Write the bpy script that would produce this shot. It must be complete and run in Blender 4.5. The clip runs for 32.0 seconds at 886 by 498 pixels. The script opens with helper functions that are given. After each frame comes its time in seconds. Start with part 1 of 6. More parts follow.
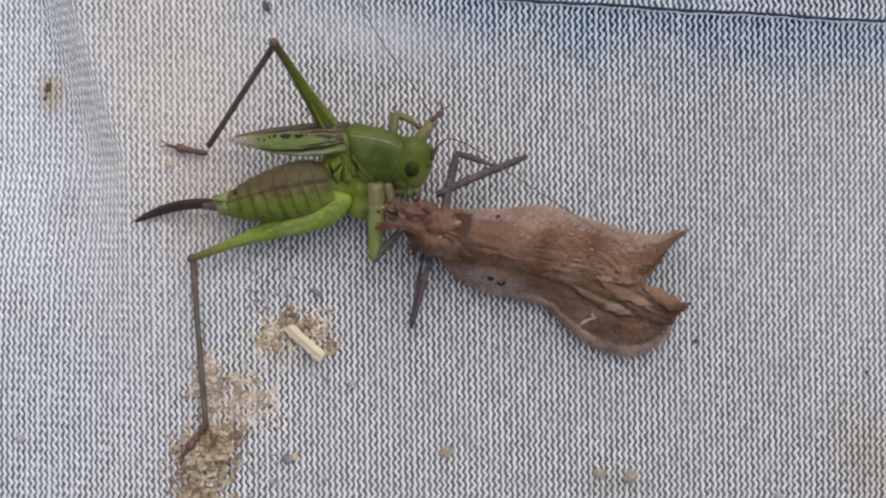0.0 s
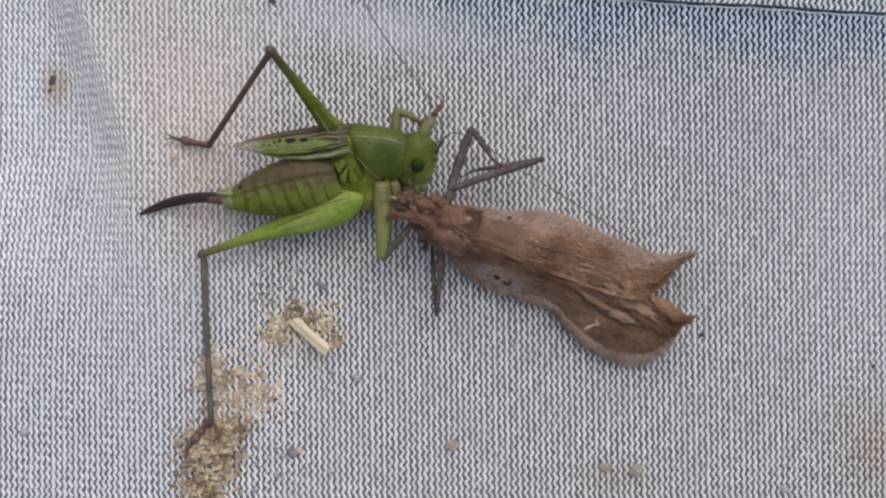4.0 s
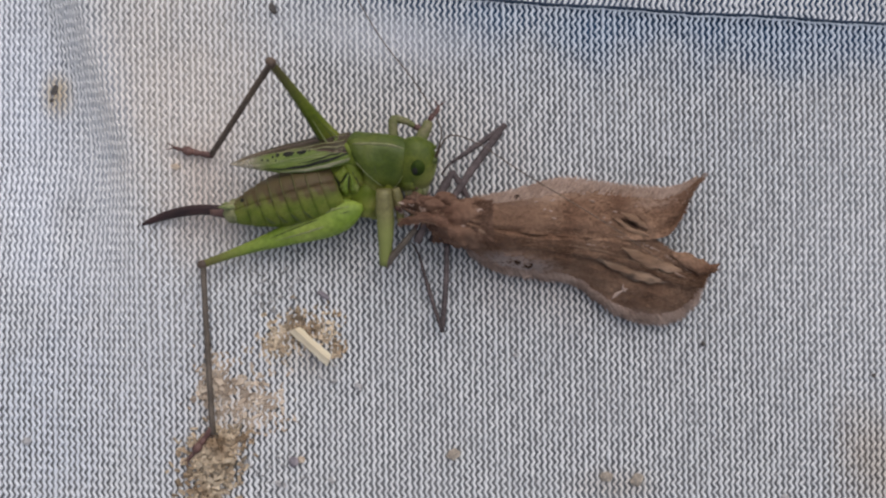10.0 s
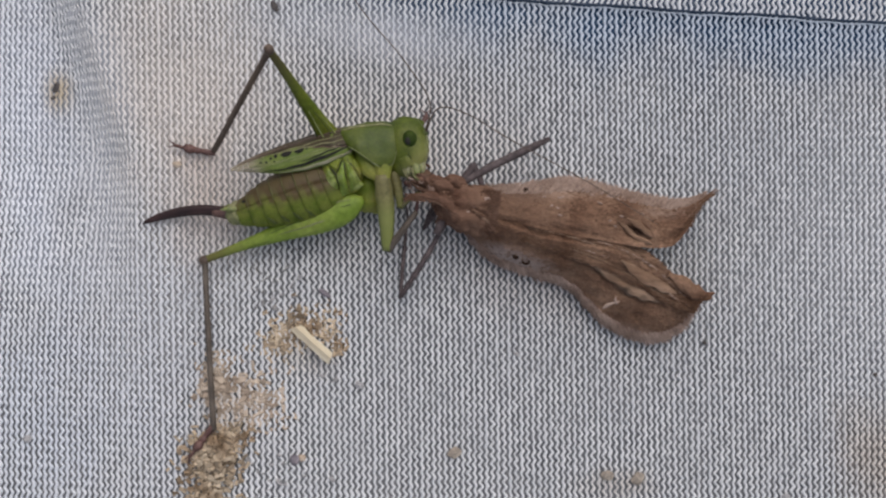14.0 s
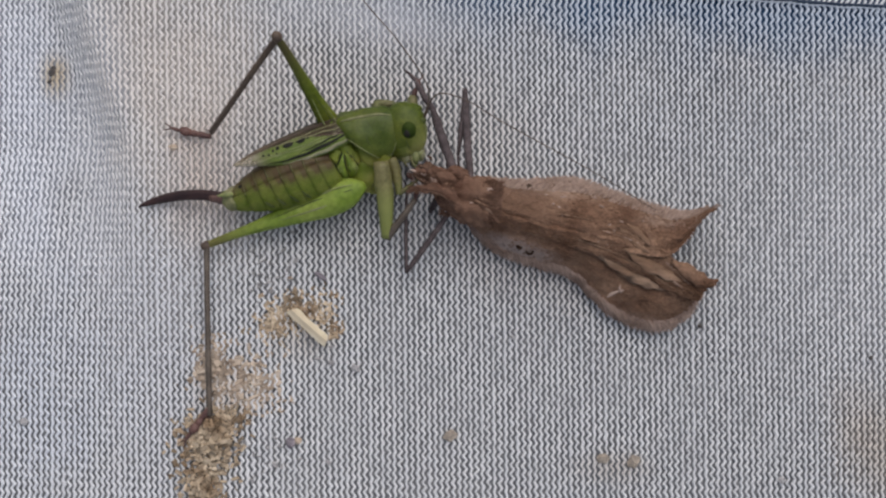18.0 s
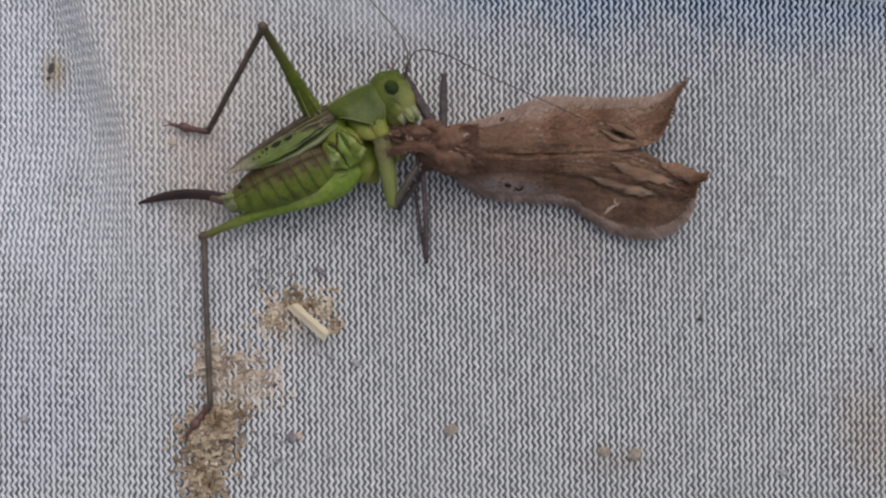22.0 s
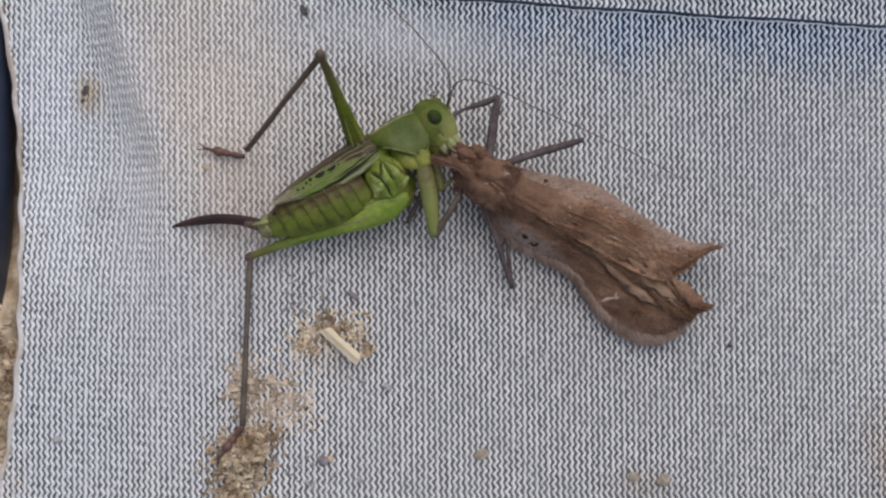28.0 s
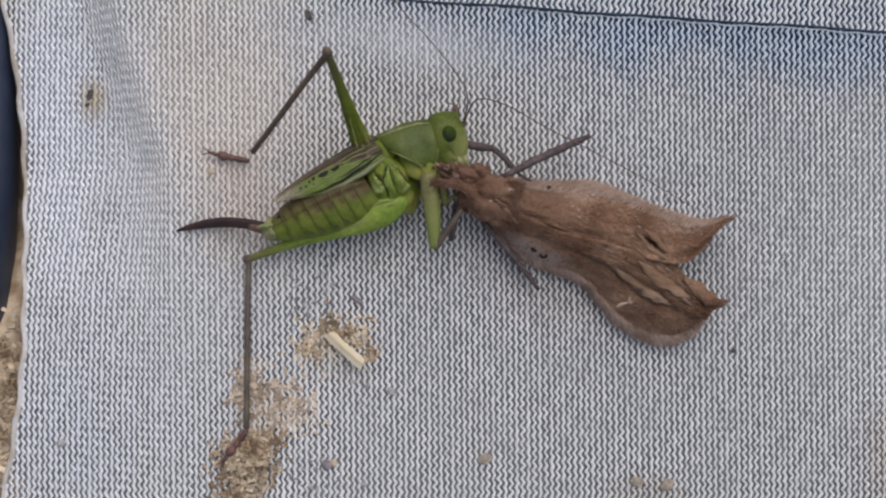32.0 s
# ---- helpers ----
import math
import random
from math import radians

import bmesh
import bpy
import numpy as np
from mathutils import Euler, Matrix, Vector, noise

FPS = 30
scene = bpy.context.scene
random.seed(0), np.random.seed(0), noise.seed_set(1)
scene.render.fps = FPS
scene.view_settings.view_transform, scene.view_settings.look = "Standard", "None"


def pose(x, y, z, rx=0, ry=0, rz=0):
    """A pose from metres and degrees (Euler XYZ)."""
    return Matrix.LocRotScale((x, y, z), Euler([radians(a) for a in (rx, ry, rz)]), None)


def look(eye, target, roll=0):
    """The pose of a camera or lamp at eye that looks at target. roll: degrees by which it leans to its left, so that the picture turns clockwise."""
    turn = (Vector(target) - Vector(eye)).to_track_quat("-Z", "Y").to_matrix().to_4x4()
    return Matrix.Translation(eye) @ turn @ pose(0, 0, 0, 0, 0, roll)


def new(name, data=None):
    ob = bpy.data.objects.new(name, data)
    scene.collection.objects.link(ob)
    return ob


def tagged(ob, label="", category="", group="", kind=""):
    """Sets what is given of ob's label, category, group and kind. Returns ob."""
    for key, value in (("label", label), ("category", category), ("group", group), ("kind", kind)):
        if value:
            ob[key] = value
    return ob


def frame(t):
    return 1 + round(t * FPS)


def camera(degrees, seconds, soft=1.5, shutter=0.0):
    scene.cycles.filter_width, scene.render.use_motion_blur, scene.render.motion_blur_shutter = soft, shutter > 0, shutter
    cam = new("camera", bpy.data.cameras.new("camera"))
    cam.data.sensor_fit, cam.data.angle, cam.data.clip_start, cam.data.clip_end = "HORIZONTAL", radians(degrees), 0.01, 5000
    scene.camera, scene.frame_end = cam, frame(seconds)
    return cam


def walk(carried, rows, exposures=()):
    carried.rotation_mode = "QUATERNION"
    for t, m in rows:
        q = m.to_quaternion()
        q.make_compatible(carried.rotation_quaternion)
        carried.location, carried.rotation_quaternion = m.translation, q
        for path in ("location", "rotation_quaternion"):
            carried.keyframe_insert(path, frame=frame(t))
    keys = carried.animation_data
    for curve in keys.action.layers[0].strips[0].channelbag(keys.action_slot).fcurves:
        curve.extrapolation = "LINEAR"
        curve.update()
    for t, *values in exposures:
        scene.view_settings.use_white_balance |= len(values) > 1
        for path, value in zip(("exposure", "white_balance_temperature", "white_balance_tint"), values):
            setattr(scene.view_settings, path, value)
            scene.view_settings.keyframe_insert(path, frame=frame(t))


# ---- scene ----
MM = 0.001  # the plan below is in millimetres
cam = camera(44.7, 32.0, soft=2.3)

# seconds, x, y, height in millimetres, roll in degrees
CAMERA_ROWS = [
    (0, 0.41, -0.22, 95.42, -0.11), (0.5, 0.15, 0.4, 95.4, -0.14), (1, -0.1, 0.64, 95.52, -0.1),
    (1.5, 0.25, 0.41, 95.39, -0.11), (2, -0.13, 0.59, 95.45, -0.14), (2.5, -0.15, 0.83, 95.43, -0.2),
    (3, -0.38, 0.49, 95.28, -0.16), (3.5, -0.22, -0.41, 95.18, -0.09), (5.5, 0.08, -1.13, 95.16, -0.01),
    (6, 0.21, -1.07, 95.28, -0.02), (6.5, 0.3, -0.45, 95.26, -0.1), (7, 0.09, -0.48, 95.22, -0),
    (7.5, 0.01, -0.53, 95.27, -0.02), (8, -0.04, -0.18, 95.33, 0.01), (8.5, 0.01, -0.09, 95.3, -0.05),
    (9, 0, 0, 95.34, -0.02), (9.5, -0.15, 0.07, 95.35, -0.02), (10, -0.19, 0.03, 95.37, -0.08),
    (10.5, -0.07, 0.1, 95.39, -0.06), (11, -0.1, 0.25, 95.36, -0.1), (11.5, -0.03, 0.37, 95.37, -0.04),
    (12, -0.05, 0.44, 95.4, -0.06), (12.5, -0.07, 0.42, 95.36, -0.04), (13, -0.25, 0.02, 95.32, 0.05),
    (13.5, -0.39, -0.3, 95.39, 0.01), (14, -0.31, -0.12, 95.32, 0.04), (14.5, -0.4, -0.72, 95.35, 0.08),
    (16.5, -0.3, -1.07, 95.42, 0.11), (17, -0.15, -0.9, 95.42, 0.11), (17.5, 0.02, -0.93, 95.39, 0.12),
    (18, 0.05, -1.62, 95.37, 0.08), (18.5, 0.11, -2.42, 95.35, 0.16), (19, 0.21, -2.12, 95.4, 0.09),
    (19.5, 0.52, -1.66, 95.41, -0.11), (20, 0.58, -1.5, 95.47, -0.14), (20.5, 0.57, -1.67, 95.28, -0.09),
    (21, 0.78, -2.41, 95.73, -0.21), (21.5, 0.43, -2.58, 95.49, -0.2), (22, 0.06, -2.13, 95.41, -0.25),
    (22.5, -0.3, -1.48, 95.38, -0.08), (23, -0.33, -1.07, 95.42, -0.01), (23.5, -0.4, -0.53, 95.41, -0.02),
    (24, -0.82, 0.62, 95.86, -0.08), (24.5, -1.57, 1.47, 96.27, 0.04), (26.5, -2.84, 1.22, 96.05, 0.08),
    (27, -2.88, 0.44, 95.88, 0.17), (27.5, -2.84, 0.24, 95.95, 0.1), (28, -2.77, 0.11, 95.98, 0.16),
    (28.5, -2.66, 0.53, 96.04, 0.34), (29, -2.71, 0.8, 96.04, 0.18), (29.5, -2.85, 0.29, 95.95, 0.24),
    (30, -2.99, 0.6, 96.07, 0.27), (30.5, -3.35, 0.84, 96.05, 0.26), (31, -3.61, 0.71, 96.15, 0.19),
    (31.5, -3.4, 0.73, 95.95, 0.27), (32, -3.13, 0.53, 96.08, 0.27),
]
walk(cam, [(t, pose(x * MM, y * MM, h * MM, 0, 0, r)) for t, x, y, h, r in CAMERA_ROWS], [(t, stops, 6500, 11.2) for t, stops in [(0.0, 0.09), (3.0, 0.08), (6.0, 0.05), (7.0, 0.01), (9.0, 0.03), (11.0, -0.08), (13.0, -0.07), (17.0, -0.11), (20.0, -0.15), (22.0, -0.25), (24.0, -0.09), (27.0, -0.07), (29.0, -0.08), (30.0, -0.19), (31.0, -0.03), (32.0, -0.03)]])

# ---- light: an overcast sky and a broad, weak sun ----
world = bpy.data.worlds.new("sky")
scene.world = world
world.use_nodes = True
wn = world.node_tree.nodes
sky = wn.new("ShaderNodeTexSky")
sky.sky_type = "NISHITA"
sky.sun_disc = False
sky.sun_elevation, sky.sun_rotation = radians(53), radians(6)
sky.air_density, sky.dust_density = 1.0, 3.0
grey = wn.new("ShaderNodeHueSaturation")  # a veil of cloud takes most of the blue
grey.inputs["Saturation"].default_value = 0.6
world.node_tree.links.new(sky.outputs[0], grey.inputs["Color"])
world.node_tree.links.new(grey.outputs[0], wn["Background"].inputs[0])
wn["Background"].inputs[1].default_value = 0.131
sun_data = bpy.data.lights.new("sun", "SUN")
sun_data.energy, sun_data.angle, sun_data.color = 1.20, radians(66), (1.0, 0.985, 0.97)
sun = new("sun", sun_data)
sun.matrix_basis = look((0.36, 0.42, 0.84), (0, 0, 0))


# ---- materials ----
def material(name, a, b, scale=900, rough=0.6, bump=0.15, c=None, fine=6.0, spec=0.4, grain=0.25, stretch=(1, 1, 1), rand=0.0):
    """Two colours mixed by a coarse noise, broken up by a fine grain, with a fine relief."""
    m = bpy.data.materials.new(name)
    m.use_nodes = True
    nt = m.node_tree
    n, l = nt.nodes, nt.links
    bsdf = n["Principled BSDF"]
    bsdf.inputs["Roughness"].default_value = rough
    bsdf.inputs["Specular IOR Level"].default_value = spec
    co = n.new("ShaderNodeTexCoord")
    mp = n.new("ShaderNodeMapping")
    mp.inputs["Scale"].default_value = stretch
    l.new(co.outputs["Object"], mp.inputs[0])
    n1 = n.new("ShaderNodeTexNoise")
    n1.inputs["Scale"].default_value, n1.inputs["Detail"].default_value = scale, 3
    n2 = n.new("ShaderNodeTexNoise")
    n2.inputs["Scale"].default_value, n2.inputs["Detail"].default_value = scale * fine, 2
    l.new(mp.outputs[0], n1.inputs[0])
    l.new(mp.outputs[0], n2.inputs[0])
    ramp = n.new("ShaderNodeValToRGB")
    ramp.color_ramp.elements[0].position, ramp.color_ramp.elements[1].position = 0.33, 0.67
    ramp.color_ramp.elements[0].color, ramp.color_ramp.elements[1].color = (*a, 1), (*b, 1)
    if c:
        e = ramp.color_ramp.elements.new(0.5)
        e.color = (*c, 1)
    l.new(n1.outputs["Fac"], ramp.inputs[0])
    mix = n.new("ShaderNodeMix")
    mix.data_type, mix.blend_type = "RGBA", "OVERLAY"
    mix.inputs["Factor"].default_value = grain
    l.new(ramp.outputs[0], mix.inputs["A"])
    l.new(n2.outputs["Fac"], mix.inputs["B"])
    out = mix.outputs["Result"]
    if rand:
        info = n.new("ShaderNodeNewGeometry")
        hsv = n.new("ShaderNodeHueSaturation")
        mr = n.new("ShaderNodeMapRange")
        mr.inputs["To Min"].default_value, mr.inputs["To Max"].default_value = 1 - rand, 1 + rand
        l.new(info.outputs["Random Per Island"], mr.inputs["Value"])
        l.new(mr.outputs[0], hsv.inputs["Value"])
        l.new(out, hsv.inputs["Color"])
        out = hsv.outputs[0]
    l.new(out, bsdf.inputs["Base Color"])
    if bump:
        bp = n.new("ShaderNodeBump")
        bp.inputs["Strength"].default_value, bp.inputs["Distance"].default_value = bump, 0.0001
        l.new(n2.outputs["Fac"], bp.inputs["Height"])
        l.new(bp.outputs[0], bsdf.inputs["Normal"])
    return m


def stained(name, base, alt, patches, rough=0.75, scale=250, local=False):
    """A base colour with soft-edged patches of stain, tone or painted light: rows of centre x, y, half widths (mm),
    colour, strength.
    """
    m = material(name, base, alt, scale, rough, 0.7 if local else 0.1, grain=0.55 if local else 0.12, spec=0.15 if local else 0.25, fine=11 if local else 6)
    nt = m.node_tree
    n, l = nt.nodes, nt.links
    bsdf = n["Principled BSDF"]
    out = bsdf.inputs["Base Color"].links[0].from_socket
    where = n.new("ShaderNodeTexCoord").outputs["Object"] if local else n.new("ShaderNodeNewGeometry").outputs["Position"]
    wob = n.new("ShaderNodeTexNoise")
    wob.inputs["Scale"].default_value, wob.inputs["Detail"].default_value = 500 if local else 180, 4
    l.new(where, wob.inputs[0])
    for x, y, rx, ry, turn, colour, strength in patches:
        mp = n.new("ShaderNodeMapping")
        mp.vector_type = "TEXTURE"
        mp.inputs["Location"].default_value = (x * MM, y * MM, 0)
        mp.inputs["Rotation"].default_value = (0, 0, radians(turn))
        mp.inputs["Scale"].default_value = (rx * MM, ry * MM, 1)
        l.new(where, mp.inputs[0])
        ln = n.new("ShaderNodeVectorMath")
        ln.operation = "LENGTH"
        l.new(mp.outputs[0], ln.inputs[0])
        add = n.new("ShaderNodeMath")
        add.operation = "ADD"
        l.new(ln.outputs["Value"], add.inputs[0])
        l.new(wob.outputs["Fac"], add.inputs[1])
        mr = n.new("ShaderNodeMapRange")
        mr.interpolation_type = "SMOOTHSTEP"
        mr.inputs["From Min"].default_value, mr.inputs["From Max"].default_value = 0.6, 1.6
        mr.inputs["To Min"].default_value, mr.inputs["To Max"].default_value = strength, 0.0
        l.new(add.outputs[0], mr.inputs["Value"])
        mix = n.new("ShaderNodeMix")
        mix.data_type = "RGBA"
        l.new(mr.outputs[0], mix.inputs["Factor"])
        l.new(out, mix.inputs["A"])
        mix.inputs["B"].default_value = (*colour, 1)
        out = mix.outputs["Result"]
    l.new(out, bsdf.inputs["Base Color"])
    return m


def graded(name, first, second, axis, p0, p1, wobble=0.5, rough=0.5, alpha=1.0, scale=500, bump=0.25, spec=0.35, grain=0.4, stretch=(1, 1, 1)):
    """One surface whose colours change from the first pair to the second along an axis (mm in the part's own space), with an uneven border."""
    m = material(name, first[0], first[1], scale, rough, bump, spec=spec, grain=grain, fine=8, stretch=stretch)
    nt = m.node_tree
    n, l = nt.nodes, nt.links
    bsdf = n["Principled BSDF"]
    out = bsdf.inputs["Base Color"].links[0].from_socket
    co = n.new("ShaderNodeTexCoord")
    dotp = n.new("ShaderNodeVectorMath")
    dotp.operation = "DOT_PRODUCT"
    dotp.inputs[1].default_value = axis
    l.new(co.outputs["Object"], dotp.inputs[0])
    wob = n.new("ShaderNodeTexNoise")
    wob.inputs["Scale"].default_value, wob.inputs["Detail"].default_value = 420, 4
    l.new(co.outputs["Object"], wob.inputs[0])
    shift = n.new("ShaderNodeMath")
    shift.operation = "MULTIPLY_ADD"
    shift.inputs[1].default_value = 2 * wobble * MM
    l.new(wob.outputs["Fac"], shift.inputs[0])
    l.new(dotp.outputs["Value"], shift.inputs[2])
    mr = n.new("ShaderNodeMapRange")
    mr.interpolation_type = "SMOOTHSTEP"
    mr.inputs["From Min"].default_value, mr.inputs["From Max"].default_value = (p0 + wobble) * MM, (p1 + wobble) * MM
    l.new(shift.outputs[0], mr.inputs["Value"])
    other = n.new("ShaderNodeMix")
    other.data_type = "RGBA"
    other.inputs["A"].default_value, other.inputs["B"].default_value = (*second[0], 1), (*second[1], 1)
    l.new(wob.outputs["Fac"], other.inputs["Factor"])
    mix = n.new("ShaderNodeMix")
    mix.data_type = "RGBA"
    l.new(mr.outputs[0], mix.inputs["Factor"])
    l.new(out, mix.inputs["A"])
    l.new(other.outputs["Result"], mix.inputs["B"])
    l.new(mix.outputs["Result"], bsdf.inputs["Base Color"])
    if alpha < 1:
        ma = n.new("ShaderNodeMapRange")
        ma.inputs["To Min"].default_value, ma.inputs["To Max"].default_value = 1.0, alpha
        l.new(mr.outputs[0], ma.inputs["Value"])
        l.new(ma.outputs[0], bsdf.inputs["Alpha"])
    return m


# patches on the netting: brownish dirt and tone, then bluish tone and painted light
DIRT_AND_WARM_TONE = [(-10, 8, 22, 12, 5, (0.72, 0.645, 0.58), 0.55),
    (-24, 14, 10, 17, 10, (0.755, 0.695, 0.64), 0.85),
    (-21, 4, 5, 7, 0, (0.64, 0.53, 0.46), 0.6),
    (-35.5, 14.2, 2.2, 3.0, 0, (0.54, 0.44, 0.30), 0.9),
    (38.5, -19, 4.5, 7, 20, (0.6, 0.5, 0.4), 0.55),
    (-19, -14, 4.5, 3.5, 0, (0.55, 0.45, 0.35), 0.5),
    (15, -21, 5, 2, 0, (0.58, 0.5, 0.42), 0.5),
    # warm, slightly darker patch around the moth
    (8, -2, 13, 6, -15, (0.645, 0.575, 0.525), 0.62),
    (-12.5, -9.5, 4, 3, 0, (0.6, 0.52, 0.42), 0.45)]
BLUE_AND_LIGHT_PATCHES = [(-27, -10, 12, 24, 5, (0.68, 0.685, 0.705), 0.7),
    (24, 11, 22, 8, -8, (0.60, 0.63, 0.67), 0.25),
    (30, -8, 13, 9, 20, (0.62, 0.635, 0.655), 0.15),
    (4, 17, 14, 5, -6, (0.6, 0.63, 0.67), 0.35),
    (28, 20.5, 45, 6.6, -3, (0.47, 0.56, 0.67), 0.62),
    # next three paint in light: right side, slope past the fold, dim lower left
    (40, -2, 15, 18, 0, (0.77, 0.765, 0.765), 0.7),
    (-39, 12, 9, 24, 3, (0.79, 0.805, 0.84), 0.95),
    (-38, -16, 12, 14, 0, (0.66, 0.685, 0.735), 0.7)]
YARN = stained("white_polyester_yarn", (0.72, 0.715, 0.71), (0.64, 0.64, 0.64), BLUE_AND_LIGHT_PATCHES + DIRT_AND_WARM_TONE)
HEM_YARN = stained("clean_white_polyester_yarn", (0.74, 0.745, 0.755), (0.66, 0.665, 0.675), DIRT_AND_WARM_TONE[:2])
# pale patches paint in light on the fold and sides; blue is the band
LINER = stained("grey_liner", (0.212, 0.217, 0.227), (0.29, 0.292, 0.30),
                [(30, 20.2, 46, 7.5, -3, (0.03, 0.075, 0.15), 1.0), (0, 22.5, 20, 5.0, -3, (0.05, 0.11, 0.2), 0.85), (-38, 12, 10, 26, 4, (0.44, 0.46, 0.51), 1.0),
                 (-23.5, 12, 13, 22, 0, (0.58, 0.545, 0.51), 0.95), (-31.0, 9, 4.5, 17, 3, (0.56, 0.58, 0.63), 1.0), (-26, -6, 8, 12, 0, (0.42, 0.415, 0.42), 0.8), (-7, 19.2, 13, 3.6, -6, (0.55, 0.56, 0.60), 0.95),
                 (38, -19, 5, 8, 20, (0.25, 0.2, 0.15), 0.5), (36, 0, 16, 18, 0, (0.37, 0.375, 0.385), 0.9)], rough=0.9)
HEM_BLUE = material("seam_and_shade_blue", (0.06, 0.085, 0.13), (0.10, 0.135, 0.19), 400, 0.8, 0.3)
GREEN = material("green_cuticle", (0.044, 0.070, 0.005), (0.090, 0.110, 0.014), 420, 0.46, 0.3, fine=9, spec=0.3, grain=0.4)
GREEN_PALE = material("pale_green_cuticle", (0.150, 0.178, 0.055), (0.245, 0.258, 0.110), 700, 0.5, 0.25, spec=0.3, grain=0.4)
GREEN_DARK = material("deep_green_cuticle", (0.040, 0.056, 0.012), (0.075, 0.092, 0.022), 500, 0.5, 0.2, fine=9, spec=0.3)
GREEN_LEG = graded("bright_green_femur", ((0.149, 0.224, 0.024), (0.259, 0.321, 0.062)), ((0.150, 0.144, 0.040), (0.111, 0.094, 0.033)), (1, 0, 0), 9.0, 15.0, 0.8, scale=300, spec=0.25)
GREEN_LEG_FAR = graded("olive_green_far_femur", ((0.083, 0.116, 0.008), (0.148, 0.170, 0.019)), ((0.107, 0.100, 0.032), (0.080, 0.065, 0.026)), (1, 0, 0), 8.5, 14.5, 0.8, scale=300, spec=0.25)
SUTURE = material("black_seam", (0.010, 0.014, 0.005), (0.022, 0.026, 0.010), 900, 0.6, 0.2)
PLEURON = material("yellow_green_side_plate", (0.190, 0.269, 0.036), (0.362, 0.420, 0.131), 600, 0.42, 0.4, grain=0.6, c=(0.129, 0.168, 0.018), spec=0.45)
THORAX_GREEN = graded("mottled_thorax_green", ((0.173, 0.201, 0.028), (0.284, 0.267, 0.063)), ((0.099, 0.147, 0.011), (0.155, 0.172, 0.023)), (0, 1, 0), -2.2, -0.6, 0.8, scale=700, spec=0.25)
HEAD_GREEN = graded("green_head_cuticle", ((0.050, 0.076, 0.005), (0.096, 0.114, 0.012)), ((0.190, 0.205, 0.048), (0.285, 0.275, 0.095)), (0.75, -0.66, 0), 3.9, 5.6, 0.5, scale=420, spec=0.28)
OLIVE = graded("brown_and_green_abdomen", ((0.092, 0.132, 0.010), (0.175, 0.196, 0.032)), ((0.118, 0.086, 0.038), (0.078, 0.056, 0.022)), (0, 1, 0), -0.5, 1.8, 1.0, scale=1100, bump=0.35, rough=0.52, spec=0.25)
RIM_PALE = material("pale_olive_rim", (0.16, 0.165, 0.065), (0.25, 0.235, 0.115), 1300, 0.52, 0.3, fine=4, grain=0.4)
OLIVE_RIM = material("dull_olive_ring_edge", (0.085, 0.090, 0.024), (0.17, 0.160, 0.060), 1300, 0.5, 0.3, grain=0.5)
CREAM = material("cream_rim", (0.22, 0.225, 0.11), (0.34, 0.325, 0.19), 900, 0.5, 0.1)
BROWN_LEG = material("brown_tibia", (0.075, 0.05, 0.037), (0.135, 0.092, 0.062), 900, 0.55, 0.25, stretch=(0.4, 1, 1))
RED_FOOT = material("reddish_tarsus", (0.080, 0.038, 0.033), (0.145, 0.074, 0.060), 900, 0.55, 0.25)
LEG_OLIVE = graded("olive_fore_leg", ((0.128, 0.116, 0.042), (0.226, 0.195, 0.083)), ((0.144, 0.172, 0.037), (0.238, 0.248, 0.077)), (1, 0, 0), 1.0, 4.2, 0.6, scale=420, grain=0.5)
FAR_LEG = material("dull_olive_far_leg", (0.105, 0.100, 0.042), (0.175, 0.155, 0.078), 600, 0.55, 0.3, c=(0.130, 0.138, 0.050), grain=0.5, spec=0.25)
GREY_LEG = material("grey_brown_tibia", (0.080, 0.062, 0.047), (0.135, 0.105, 0.080), 900, 0.55, 0.25)
BLACK = material("black_marking", (0.012, 0.012, 0.01), (0.03, 0.028, 0.02), 1200, 0.65, 0.1, spec=0.2)
WING_GREEN = graded("green_wing_membrane", ((0.089, 0.136, 0.017), (0.157, 0.196, 0.040)), ((0.340, 0.296, 0.202), (0.281, 0.232, 0.143)), (-1, 0, 0), 7.0, 9.4, 0.7, rough=0.42, alpha=0.5, stretch=(1, 3, 1))
WING_BROWN = graded("brown_wing_membrane", ((0.038, 0.027, 0.012), (0.072, 0.051, 0.022)), ((0.240, 0.188, 0.124), (0.176, 0.128, 0.078)), (-1, 0, 0), 7.0, 9.6, 0.7, rough=0.5, alpha=0.85, scale=600, stretch=(0.5, 3, 1))

OVIPOSITOR = material("dark_brown_ovipositor", (0.018, 0.011, 0.012), (0.045, 0.022, 0.020), 300, 0.5, 0.15, spec=0.3)
OVI_BASE = material("red_brown_ovipositor_base", (0.085, 0.042, 0.036), (0.15, 0.085, 0.065), 500, 0.35, 0.1)
EYE_GREEN = material("dark_green_eye", (0.016, 0.030, 0.003), (0.036, 0.056, 0.006), 1200, 0.6, 0.1, spec=0.12)
WING_PALE = [(0.3, -0.4, 4.4, 1.25, -12, (0.45, 0.365, 0.325), 0.7),
    (1.5, 6.1, 8.0, 1.5, 6, (0.38, 0.275, 0.215), 0.7),
    (10.5, -5.4, 5.5, 1.3, -8, (0.36, 0.25, 0.19), 0.7),
    (12.0, 4.9, 3.2, 0.9, 8, (0.3, 0.215, 0.17), 0.5),
    (16.4, 7.0, 1.1, 0.8, 30, (0.30, 0.265, 0.25), 0.9)]
